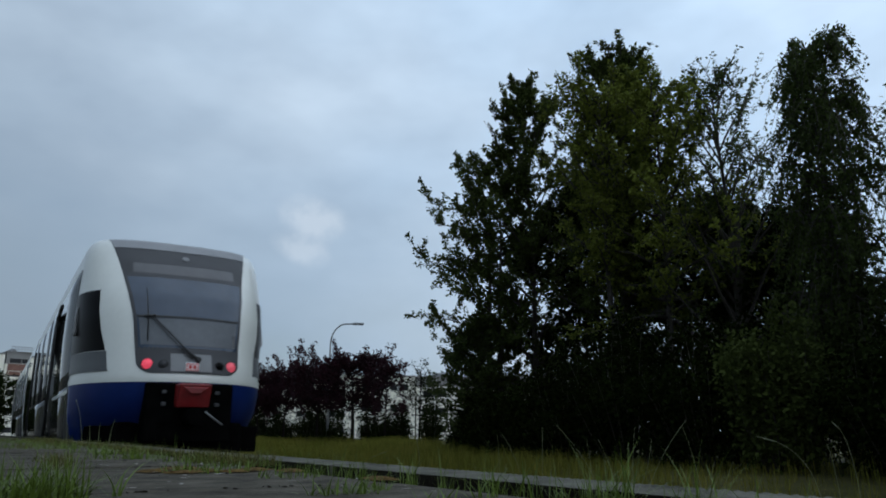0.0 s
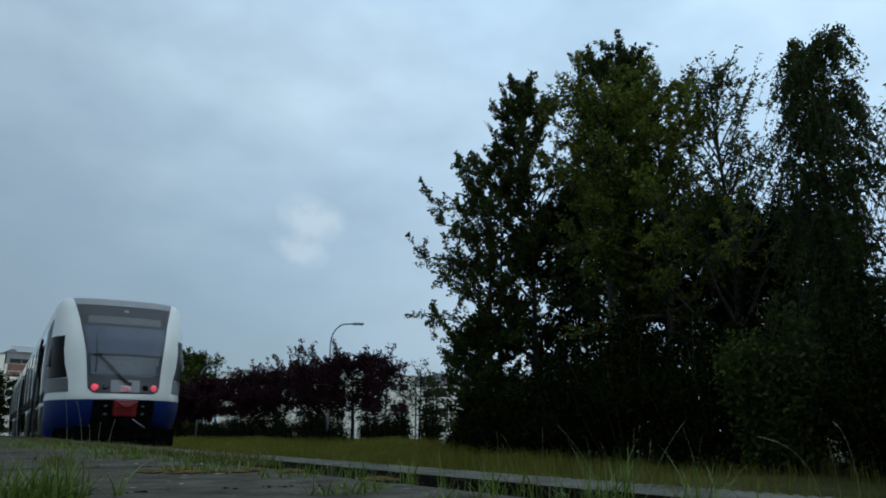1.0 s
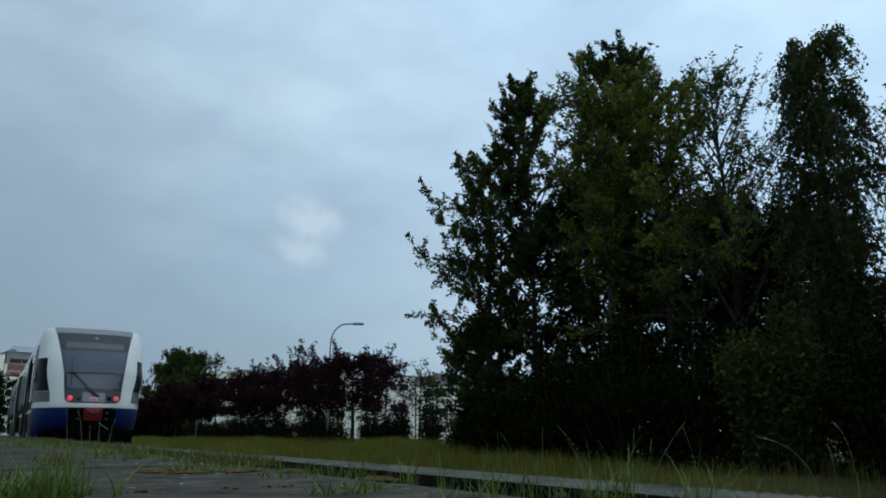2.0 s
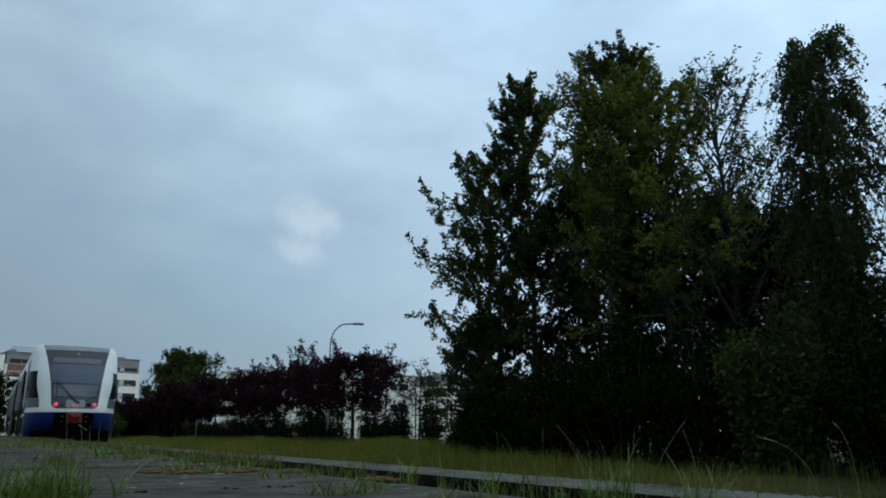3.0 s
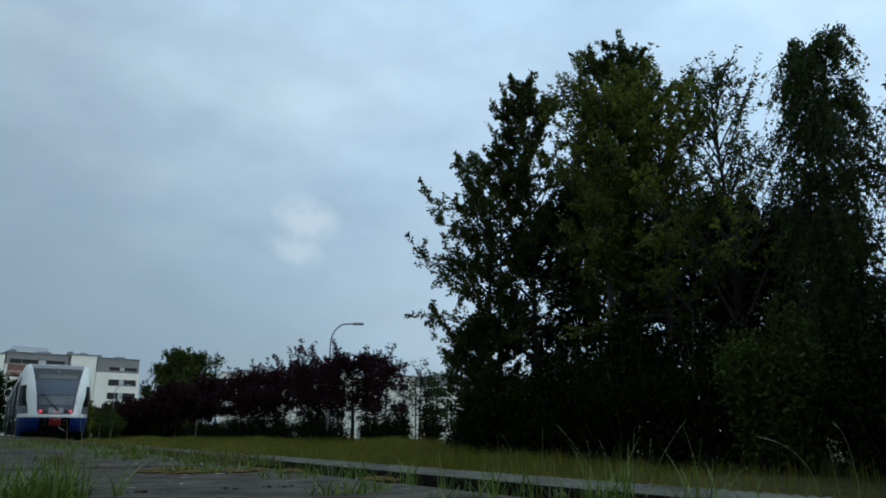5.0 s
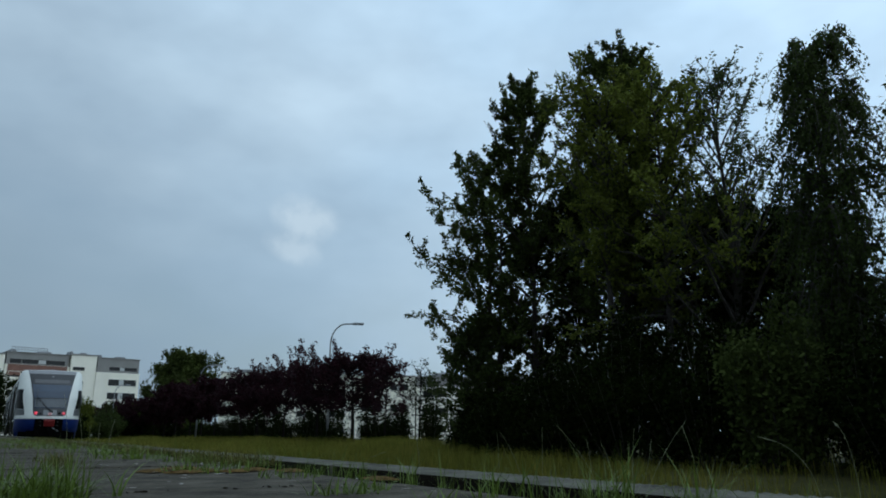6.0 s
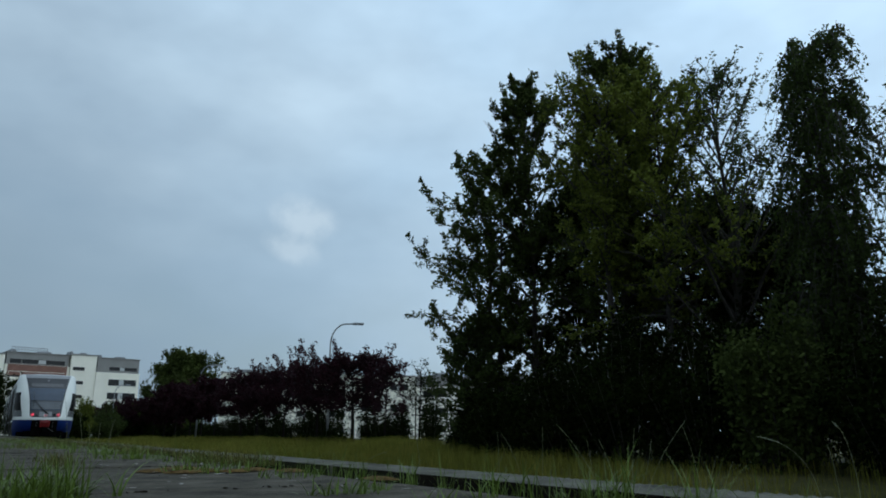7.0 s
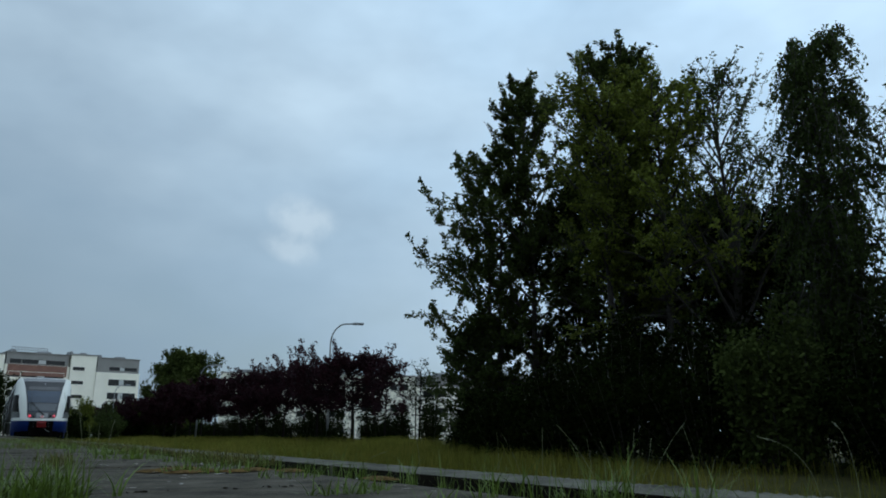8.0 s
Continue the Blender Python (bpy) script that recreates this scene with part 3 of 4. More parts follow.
def lerp(table, z):
    return float(np.interp(z, [a for a, b in table], [b for a, b in table]))


def nose_y(x, z):
    hw, n = lerp(SECTION, z), lerp(SQUARE, z)
    return lerp(NOSE, z) + lerp(ROUND, z) * (1 - max(0.0, 1 - min(1.0, abs(x) / hw) ** n) ** (1 / n))


def nose_ring(z, off=0.0, k=28, end=9.0):
    """The plan outline of the cab at height z, from one flank round the front to the other."""
    hw, y0, d, e = lerp(SECTION, z), lerp(NOSE, z), lerp(ROUND, z), 2 / lerp(SQUARE, z)
    pts = [(-hw - off, CAB_END)]
    for i in range(k + 1):
        t = math.pi * i / k
        c, s = math.cos(t), max(0.0, math.sin(t))
        pts.append((-(hw + off) * math.copysign(abs(c) ** e, c), y0 - off + (d + off) * (1 - s ** e)))
    pts.append((hw + off, CAB_END))
    return [(x, min(y, end)) for x, y in pts]


def loft(zs, off=0.0, end=9.0):
    V, F = [], []
    rows = [nose_ring(z, off, end=end) for z in zs]
    n = len(rows[0])
    for z, row in zip(zs, rows):
        V += [(x, y, z) for x, y in row]
    for j in range(len(zs) - 1):
        for i in range(n - 1):
            F.append((j * n + i, j * n + i + 1, (j + 1) * n + i + 1, (j + 1) * n + i))
    return V, F, n


def patch(half, z0, z1, off, nx=18, nz=14, corner=0.0, x_from=None):
    """A panel on the cab's front, of half-width half(z), with rounded lower corners and a rim that reaches back."""
    V, F = [], []
    zs = [z0 + (z1 - z0) * (j / nz) for j in range(nz + 1)]
    if corner:
        zs = [z0 + corner * (1 - math.cos(math.pi / 2 * j / 8)) for j in range(8)] + [z0 + corner + (z1 - z0 - corner) * j / nz for j in range(nz + 1)]
        nz = len(zs) - 1
    for z in zs:
        h = half(z)
        if corner and z - z0 < corner:
            h -= corner - math.sqrt(max(0.0, corner ** 2 - (corner - (z - z0)) ** 2))
        a = -h if x_from is None else x_from(z)
        for i in range(nx + 1):
            x = a + (h - a) * i / nx
            V.append((x, nose_y(x, z) - off, z))
    n = nx + 1
    for j in range(nz):
        for i in range(nx):
            F.append((j * n + i, j * n + i + 1, (j + 1) * n + i + 1, (j + 1) * n + i))
    rim = [i for i in range(n)] + [j * n + nx for j in range(1, nz + 1)] + [nz * n + i for i in range(nx - 1, -1, -1)] + [j * n for j in range(nz - 1, 0, -1)]
    base = len(V)
    V += [V[r] for r in rim]
    for r in rim:
        x, y, z = V[r]
        V.append((x, y + off + 0.02, z))
    m = len(rim)
    for i in range(m):
        j = (i + 1) % m
        F.append((base + i, base + m + i, base + m + j, base + j))
    return V, F


def flank(y0, y1, z0, z1, side, off, y0_top=None, y1_top=None, nz=8):
    """A panel on the body's side, following its section, with closed edges."""
    V, F = [], []
    for j in range(nz + 1):
        t = j / nz
        z = z0 + (z1 - z0) * t
        x = lerp(SECTION, z) + off
        a = y0 + ((y0_top if y0_top is not None else y0) - y0) * t
        b = y1 + ((y1_top if y1_top is not None else y1) - y1) * t
        V += [(side * x, a, z), (side * x, b, z), (side * (x - off - 0.03), a, z), (side * (x - off - 0.03), b, z)]
    for j in range(nz):
        p, q = j * 4, j * 4 + 4
        F += [(p, p + 1, q + 1, q), (p + 2, p, q, q + 2), (p + 1, p + 3, q + 3, q + 1)]
    F += [(0, 2, 3, 1), (nz * 4, nz * 4 + 1, nz * 4 + 3, nz * 4 + 2)]
    return V, F


def cab_flank(y0, y1, z0, z1, side, off, slant=0.0, ny=8, nz=8):
    """A panel on the cab's curved flank, between two distances from the front."""
    V, F = [], []
    for j in range(nz + 1):
        z = z0 + (z1 - z0) * j / nz
        hw, yf, d, e = lerp(SECTION, z), lerp(NOSE, z), lerp(ROUND, z), lerp(SQUARE, z)
        for i in range(ny + 1):
            y = y0 + slant * (j / nz) + (y1 - y0 - slant * (j / nz)) * i / ny
            t = max(0.0, min(1.0, 1 - (y - yf) / d))
            V.append((side * (hw * (1 - t ** e) ** (1 / e) + off), y, z))
    n = ny + 1
    for j in range(nz):
        for i in range(ny):
            F.append((j * n + i, j * n + i + 1, (j + 1) * n + i + 1, (j + 1) * n + i))
    rim = [i for i in range(n)] + [j * n + ny for j in range(1, nz + 1)] + [nz * n + i for i in range(ny - 1, -1, -1)] + [j * n for j in range(nz - 1, 0, -1)]
    base = len(V)
    V += [V[r] for r in rim]
    for r in rim:
        x, y, z = V[r]
        V.append((x - side * (off + 0.03), y, z))
    m = len(rim)
    for i in range(m):
        j = (i + 1) % m
        F.append((base + i, base + m + i, base + m + j, base + j))
    return V, F


def strip_shell(y0, y1, z0, z1, close_top=False):
    """Both side walls (and the roof) of a body section."""
    zs = [z for z, _ in SECTION if z0 < z < z1]
    zs = [z0, *zs, z1]
    prof = [(-lerp(SECTION, z), z) for z in zs]
    if close_top:
        prof = prof + [(0.0, 4.0)] + [(-x, z) for x, z in prof[::-1]]
        V = [(x, y, z) for y in (y0, y1) for x, z in prof]
        n = len(prof)
        F = [(i, i + 1, n + i + 1, n + i) for i in range(n - 1)]
        F += [tuple(range(n))[::-1], tuple(range(n, 2 * n))]
        return V, F
    V, F = [], []
    for s in (1, -1):
        b = len(V)
        V += [(s * x, y, z) for y in (y0, y1) for x, z in prof]
        n = len(prof)
        F += [(b + i, b + i + 1, b + n + i + 1, b + n + i) for i in range(n - 1)]
    return V, F


WHEELS = []


PANEL = ((1.5, 0.72), (1.62, 0.75), (1.9, 0.775), (2.38, 0.82), (2.73, 0.88), (3.13, 0.955), (3.34, 1.0), (3.645, 1.08), (3.85, 1.145))


def panel_half(z):
    return lerp(PANEL, z)


def make_railcar():
    car = empty("railcar", pose(2.53, 11.6, RAIL_Z), "white and blue diesel railcar with red tail lamps", "train")
    K = lambda name, vf, m, parent=car, label="", smooth=True: add(name, mesh_from(name, vf[0], vf[1], smooth), M[m], parent, label)
    # cab shell: white above, blue apron below
    zs = [1.42, 1.5, 1.63, 1.9, 2.2, 2.5, 2.8, 3.1, 3.3, 3.5, 3.62, 3.72, 3.8, 3.84, CAB_TOP]
    V, F, n = loft(zs)
    K("cab", (V, F), "white", label="white cab shell")
    crown = [(x, y, CAB_TOP) for x, y in nose_ring(CAB_TOP)]
    K("cab_roof", (crown + [(0, 3.2, 4.0)], [(i, i + 1, len(crown)) for i in range(len(crown) - 1)]), "roof_grey", label="grey cab roof")
    V, F, n = loft([0.42, 0.55, 0.75, 0.95, 1.2, 1.36, 1.415], 0.012, 1.78)
    K("apron", (V, F), "blue", label="dark blue apron")
    V, F, n = loft([1.37, 1.39, 1.44, 1.47], 0.016, 1.85)
    K("bumper_strip", (V, F), "white")
    # nose panel with its glass, display and roof visor
    K("nose_panel", patch(panel_half, 1.5, 3.66, 0.012, nx=26, nz=22, corner=0.16), "dark_panel", label="dark grey nose panel")
    K("roof_visor", patch(panel_half, 3.645, 3.855, 0.02, nx=26, nz=8), "roof_grey", label="grey visor above the windscreen")
    glass = K("windscreen", patch(lambda z: panel_half(z) - 0.045, 1.87, 3.08, 0.0135, nx=26, nz=18), "glass", label="large tinted windscreen")
    K("blind", patch(lambda z: panel_half(z) - 0.075, 1.93, 2.35, 0.016, nx=22, nz=6), "shade_cloth", glass, "grey driver's blind in the lower windscreen")
    K("glass_bar", patch(lambda z: panel_half(z) - 0.05, 2.36, 2.39, 0.018, nx=22, nz=2), "rubber", glass)
    K("sticker", patch(lambda z: 0.72, 1.95, 2.15, 0.0175, nx=3, nz=3, x_from=lambda z: 0.655), "display", glass, "pale paper strip behind the glass")
    K("destination_display", patch(lambda z: 0.81, 3.14, 3.345, 0.0135, nx=18, nz=5), "display", label="blank grey destination display")
    part("camera_dome", disc_bm((0.02, nose_y(0.02, 3.5) - 0.01, 3.5), (0, -0.8, 0.6), 0.06, 0.03, 18, bevel=0.01), M["grey_panel"], car, "small grey camera dome")
    K("lamp_panel", patch(lambda z: 0.30, 1.53, 1.80, 0.016, nz=4), "grey_panel")
    # lamps
    for x, m, lab in ((-0.61, "lamp_on", "lit red tail lamp"), (0.61, "lamp_dim", "faintly lit red tail lamp"), (-0.40, "dark_panel", "unlit grey lamp"), (0.42, "black", "dark headlamp lens")):
        y = nose_y(x, 1.63)
        lamp = part("tail_lamp" if abs(x) > 0.5 else "headlamp", disc_bm((x, y - 0.005, 1.63), (0.22 * (1 if x > 0 else -1), -1, 0.1), 0.078 if abs(x) > 0.5 else 0.058, 0.06, 28, bevel=0.008), M[m], car, lab, True)
        q = Vector((0, 0, 1)).rotation_difference(Vector((0.22 * (1 if x > 0 else -1), -1, 0.1)))
        r = 0.082 if abs(x) > 0.5 else 0.062
        pts = [Vector((x, y - 0.012, 1.63)) + q @ Vector((r * math.cos(t), r * math.sin(t), 0)) for t in np.linspace(0, 2 * math.pi, 25)]
        add("lamp_ring", tubes("lamp_ring", [(pts, [0.012] * 25)], 6), M["rubber"], lamp)
    # badge: a pale plate with red bars
    yb = nose_y(0, 1.535) + 0.005
    badge = part("badge", box_bm(-0.10, 0.10, yb - 0.034, yb - 0.01, 1.535, 1.66, 0.01), M["logo_white"], car, "white badge with red frame")
    bm = bmesh.new()
    for a in ((-0.085, 0.085, 1.545, 1.555), (-0.085, 0.085, 1.64, 1.65), (-0.085, -0.075, 1.555, 1.64), (0.075, 0.085, 1.555, 1.64), (-0.05, -0.012, 1.57, 1.625), (0.012, 0.05, 1.57, 1.625)):
        box_bm(a[0], a[1], yb - 0.039, yb - 0.033, a[2], a[3], 0, bm)
    part("badge_mark", bm, M["logo_red"], badge)
    # wiper
    P = lambda x, z, o=0.06: (x, nose_y(x, z) - o, z)
    w = add("wiper", tubes("wiper", [([P(0.08, 1.72), P(-0.12, 1.90), P(-0.32, 2.12), P(-0.56, 2.37)], [0.016, 0.011, 0.009, 0.008]),
                                     ([P(0.0, 1.72), P(-0.2, 1.92), P(-0.4, 2.15), P(-0.6, 2.37)], [0.012, 0.007, 0.006, 0.006]),
                                     ([P(0.1, 1.70), P(-0.02, 1.80), P(-0.13, 1.90)], [0.03, 0.024, 0.016])], 6), M["rubber"], car, "black windscreen wiper")
    add("wiper_blade", tubes("wiper_blade", [([P(-0.62, 1.99, 0.035), P(-0.62, 2.38, 0.035), P(-0.63, 2.85, 0.035)], [0.008] * 3)], 6), M["rubber"], w)
    add("blade_holder", tubes("blade_holder", [([P(-0.68, 2.37, 0.05), P(-0.52, 2.385, 0.06)], [0.016, 0.02])], 6), M["rubber"], w)
    part("wiper_hub", disc_bm(P(0.09, 1.71, 0.05), (0, -1, 0.3), 0.04, 0.08, 16, bevel=0.01), M["rubber"], w)
    # coupler cover and sockets
    yc = nose_y(0, 1.2) - 0.02
    cov = bmesh.new()
    box_bm(-0.23, 0.23, yc - 0.36, yc + 0.1, 1.0, 1.34, 0.03, cov)
    for v in cov.verts:
        if v.co.z < 1.1 and v.co.y < yc - 0.2:
            v.co.y += 0.10
    cover = part("coupler_cover", cov, M["red"], car, "red cover over the coupler")
    fold = [(-0.15, 1.27), (0.15, 1.27), (0.06, 1.2), (-0.06, 1.2)]
    K("cover_fold", ([(x, yc - 0.372, z) for x, z in fold] + [(x * 1.25, yc - 0.352, z + (0.02 if z > 1.22 else -0.02)) for x, z in fold],
                     [(0, 1, 2, 3), (4, 5, 1, 0), (5, 6, 2, 1), (6, 7, 3, 2), (7, 4, 0, 3)]), "red", cover, smooth=False)
    part("coupler", disc_bm((0, yc - 0.3, 0.86), (0, 1, 0), 0.13, 0.5, 20, bevel=0.02), M["under"], car, "black coupler head")
    add("coupler_bar", tubes("coupler_bar", [([(0.15, yc - 0.36, 0.94), (0.42, yc - 0.30, 0.76)], [0.012, 0.012])], 6), M["galv"], car)
    # no opening here: a black block in front of the apron paints the shade
    part("recess_shade_block", box_bm(-0.62, 0.62, yc - 0.05, yc + 0.4, 0.52, 1.355, 0.03), M["under"], car, "black block standing for the shaded recess round the coupler")
    for x in (-0.38, 0.38):
        for z in (1.22, 1.05):
            part("socket", box_bm(x - 0.032, x + 0.032, yc - 0.09, yc - 0.04, z - 0.025, z + 0.025, 0.008), M["dark_panel"], car)
    part("underframe", box_bm(-1.25, 1.25, 0.55, 38.0, 0.35, 0.75, 0.03), M["under"], car)
    part("buffer_beam", box_bm(-0.95, 0.95, 0.35, 0.9, 0.26, 0.8, 0.05), M["under"], car)
    # cab flanks: black window over a grey field, handrail, mirror arm
    for s in (-1, 1):
        win = K("cab_window", cab_flank(0.62, 1.88, 1.86, 2.84, s, 0.008, slant=0.40, ny=14, nz=12), "black", label="black cab side window")
        add("grab_handle", tubes("grab_handle", [([(s * 1.50, 1.50, 2.15), (s * 1.515, 1.52, 2.2), (s * 1.515, 1.56, 2.42), (s * 1.50, 1.62, 2.62)], [0.03, 0.032, 0.02, 0.012])], 6), M["grey_panel"], win)
        K("cab_side_panel", cab_flank(0.47, 1.88, 1.54, 1.85, s, 0.012, slant=0.12, ny=14), "side_field", label="grey field below the cab window")
        # a long window bay behind the cab, then the door
        bay = K("window_bay", flank(1.89, 5.98, 1.38, 3.3, s, 0.010), "side_glass", label="long dark reflecting side window")
        K("bay_sill", flank(2.1, 5.4, 1.27, 1.33, s, 0.014), "white", bay)
        K("side_skirt", flank(1.76, 5.98, 0.45, 1.375, s, 0.008), "light_grey", label="grey lower side panel")
        door = K("door", flank(6.0, 7.9, 0.50, 3.3, s, 0.012), "light_grey", label="grey sliding door with tall glass")
        K("door_glass", flank(6.12, 6.9, 0.85, 3.05, s, 0.018), "side_glass", door)
        K("door_glass", flank(7.0, 7.78, 0.85, 3.05, s, 0.018), "side_glass", door)
        K("door_seal", flank(6.93, 6.97, 0.52, 3.18, s, 0.022), "rubber", door)
        add("door_rail", tubes("door_rail", [([(s * 1.54, 5.92, 0.6), (s * 1.54, 5.92, 2.0), (s * 1.53, 5.92, 3.0)], [0.03] * 3)], 6), M["rubber"], door)
        add("gap_rail", tubes("gap_rail", [([(s * 1.54, 14.8, 0.6), (s * 1.54, 14.8, 2.0), (s * 1.53, 14.8, 3.1)], [0.03] * 3)], 6), M["rubber"], car, "black upright bar beside the gangway")
        add("mirror_arm", tubes("mirror_arm", [([(s * 1.50, 6.2, 2.94), (s * 1.53, 5.6, 3.0), (s * 1.55, 4.6, 3.08)], [0.03, 0.035, 0.035])], 6), M["rubber"], car, "black bar above the door")
    # car bodies
    for y0, y1 in ((CAB_END - 0.02, 16.2), (21.2, 37.4)):
        b = K("car_body", strip_shell(y0, y1, 0.42, 3.95, True), "white", smooth=False)
        for s in (-1, 1):
            K("lower_panel", flank(y0 + (4.74 if y0 < 10 else 0.1), y1 - 0.05, 0.45, 1.385, s, 0.006), "light_grey", b)
            y = y0 + (4.9 if y0 < 10 else 0.5)
            K("window_band", flank(y - 0.16, y1 - 0.05, 1.39, 3.3, s, 0.004), "black", b)
            while y + 2.7 < y1:
                K("side_window", flank(y, y + 2.67, 1.42, 3.28, s, 0.008, nz=6), "side_glass", b)
                y += 2.70
        part("roof_unit", box_bm(-0.85, 0.85, y0 + 4, y1 - 3, 3.9, 4.12, 0.06), M["roof_grey"], b)
    K("power_module", strip_shell(16.7, 20.7, 0.42, 3.95, True), "light_grey", smooth=False, label="short grey engine section")
    for y in (16.2, 20.7):
        part("bellows", box_bm(-1.2, 1.2, y, y + 0.5, 0.6, 3.7, 0.03), M["rubber"], car)
    V, F, n = loft([0.42, 0.95, 1.42, 2.2, 2.8, 3.3, 3.62, 3.82, 3.95])
    V = [(-x, 40.6 - y, z) for x, y, z in V]
    K("front_cab", (V, F), "white")
    # wheelsets
    for y in (2.6, 4.4, 17.8, 19.6, 33.8, 35.6):
        bm = bmesh.new()
        disc_bm((0, 0, 0), (1, 0, 0), 0.07, 1.4, 12, bm)
        for x in (-0.75, 0.75):
            disc_bm((x, 0, 0), (1, 0, 0), 0.38, 0.13, 28, bm)
            disc_bm((x * 0.92, 0, 0), (1, 0, 0), 0.41, 0.03, 28, bm)
        wh = part("wheelset", bm, M["under"], car, "steel wheels on one axle")
        wh.location = (0, y, 0.38)
        WHEELS.append(wh)
        if y in (2.6, 17.8, 33.8):
            part("bogie_frame", box_bm(-1.0, 1.0, y - 0.5, y + 2.3, 0.36, 0.56, 0.04), M["under"], car)
    return car


railcar = make_railcar()
# ------------------------------------------------------------------ platform surface
PAVE_Z = -0.012


def make_paving(platform):
    """Slabs a metre by half a metre, a raised ribbed kerb along the edge, and an earthy gap between."""
    rng = random.Random(8)
    g, t = 0.019, 0.045
    bm = bmesh.new()
    box_bm(-0.5 + g, 0.5 - g, -0.25 + g, 0.25 - g, -t, 0, 0.006, bm)
    me = bpy.data.meshes.new("paving_slab")
    bm.to_mesh(me)
    bm.free()
    me.materials.append(M["slab"])
    me.materials.append(M["soil"])
    for f in me.polygons:
        f.material_index = 1 if f.normal.z < 0.3 else 0
    far = bmesh.new()
    for i in range(-4, 2):
        for j in range(-18, 120):
            x, y = 0.195 - 1.0 * (1 - i), 1.05 + 0.5 * j
            z = PAVE_Z + rng.uniform(-0.002, 0.0015)
            if i >= 0 and -6 <= j < 60:
                ob = new("paving_slab", me)
                ob.parent = platform
                ob.matrix_basis = pose(x, y, z, rng.uniform(-0.25, 0.25), rng.uniform(-0.12, 0.12), rng.uniform(-0.4, 0.4))
            else:
                box_bm(x - 0.496, x + 0.496, y - 0.246, y + 0.246, z - t, z, 0, far)
    ob = part("distant_paving", far, M["slab"], platform)
    tagged(ob, kind="stuff")
    # kerb stones, a metre long, with slantwise ribs that are worn down on most of them
    def kerb_mesh(depth):
        nx, ny, w, length = 14, 320, 0.145, 0.994
        V, F = [], []
        for j in range(ny + 1):
            for i in range(nx + 1):
                x, y = -w + w * i / nx, length * j / ny
                ph = ((y - 1.15 * x) / 0.0225) % 1.0
                z = -depth * max(0.0, 1 - abs(ph - 0.5) / 0.34) ** 0.6 * (1.0 if i > 1 else 0.0) + 0.0003 * noise.noise((x * 45, y * 45, 3)) + 0.0005 * noise.noise((x * 9, y * 9, depth * 900))
                if i in (0, nx):
                    z -= 0.003
                V.append((x, y, z))
        n = nx + 1
        for j in range(ny):
            for i in range(nx):
                F.append((j * n + i, j * n + i + 1, (j + 1) * n + i + 1, (j + 1) * n + i))
        b = len(V)
        V += [(-w, 0, -0.16), (0, 0, -0.16), (-w, length, -0.16), (0, length, -0.16)]
        F += [tuple([b] + [j * n for j in range(ny + 1)] + [b + 2])[::-1], tuple([b + 1] + [j * n + nx for j in range(ny + 1)] + [b + 3]),
              tuple([b] + list(range(n)) + [b + 1]), tuple([b + 2] + [ny * n + i for i in range(n)] + [b + 3])[::-1]]
        me = mesh_from("kerb_stone", V, F)
        me.materials.append(M["concrete"])
        me.materials.append(M["soil"])
        # soil-dark inner face: dirt together with the shade below the kerb's lip
        me.polygons[nx * ny].material_index = 1
        # groove faces turn dark as well, painting the shade between the ribs
        if depth > 0.0015:
            for k in range(nx * ny):
                if me.polygons[k].center.z < -0.6 * depth and 1 < k % nx < nx - 1:
                    me.polygons[k].material_index = 1
        return me

    ribbed, worn = kerb_mesh(0.0030), kerb_mesh(0.0009)
    for j in range(-8, 70):
        ob = new("kerb_stone", ribbed if j < 1 else worn)
        ob.parent = platform
        ob.matrix_basis = pose(EDGE + rng.uniform(-0.003, 0.003), j - 0.12, rng.uniform(-0.002, 0.0015), 0, 0, rng.uniform(-0.15, 0.15))


# ------------------------------------------------------------------ grass on the platform
def blade(rng, foot, az, length, bend, width, n=6):
    """One curved, tapered, slightly folded blade: vertices and faces."""
    V, F = [], []
    a = np.array([math.cos(az), math.sin(az), 0.0])
    s = np.array([-math.sin(az), math.cos(az), 0.0])
    for i in range(n + 1):
        t = i / n
        lean = bend * t ** 1.7
        p = np.array(foot) + a * length * lean + np.array([0, 0, length * t * (1 - 0.35 * bend * t)])
        w = width * (1 - t) ** 0.6 * (0.7 + 0.6 * math.sin(math.pi * min(1, t + 0.2)))
        V += [p - s * w, p + a * w * 0.35, p + s * w]
    for i in range(n):
        b = 3 * i
        F += [(b, b + 1, b + 4, b + 3), (b + 1, b + 2, b + 5, b + 4)]
    return V, F


def tuft(x, y, count, height, radius, seed, label="green grass tuft in a paving joint", width=0.0014, z=PAVE_Z - 0.01):
    rng = random.Random(seed)
    V, F = [], []
    for _ in range(count):
        r, az = radius * math.sqrt(rng.random()), rng.uniform(0, 6.283)
        v, f = blade(rng, (r * math.cos(az), r * math.sin(az), 0), rng.uniform(0, 6.283), height * rng.uniform(0.35, 1.1), abs(rng.gauss(0.6, 0.45)), width * rng.uniform(0.7, 1.4))
        F += [tuple(i + len(V) for i in q) for q in f]
        V += v
    ob = add("grass_tuft", mesh_from("grass_tuft", V, F, True), M["tuft"])
    ob.matrix_basis = pose(x, y, z)
    return tagged(ob, label, "grass", "grass tufts on the platform", "stuff")


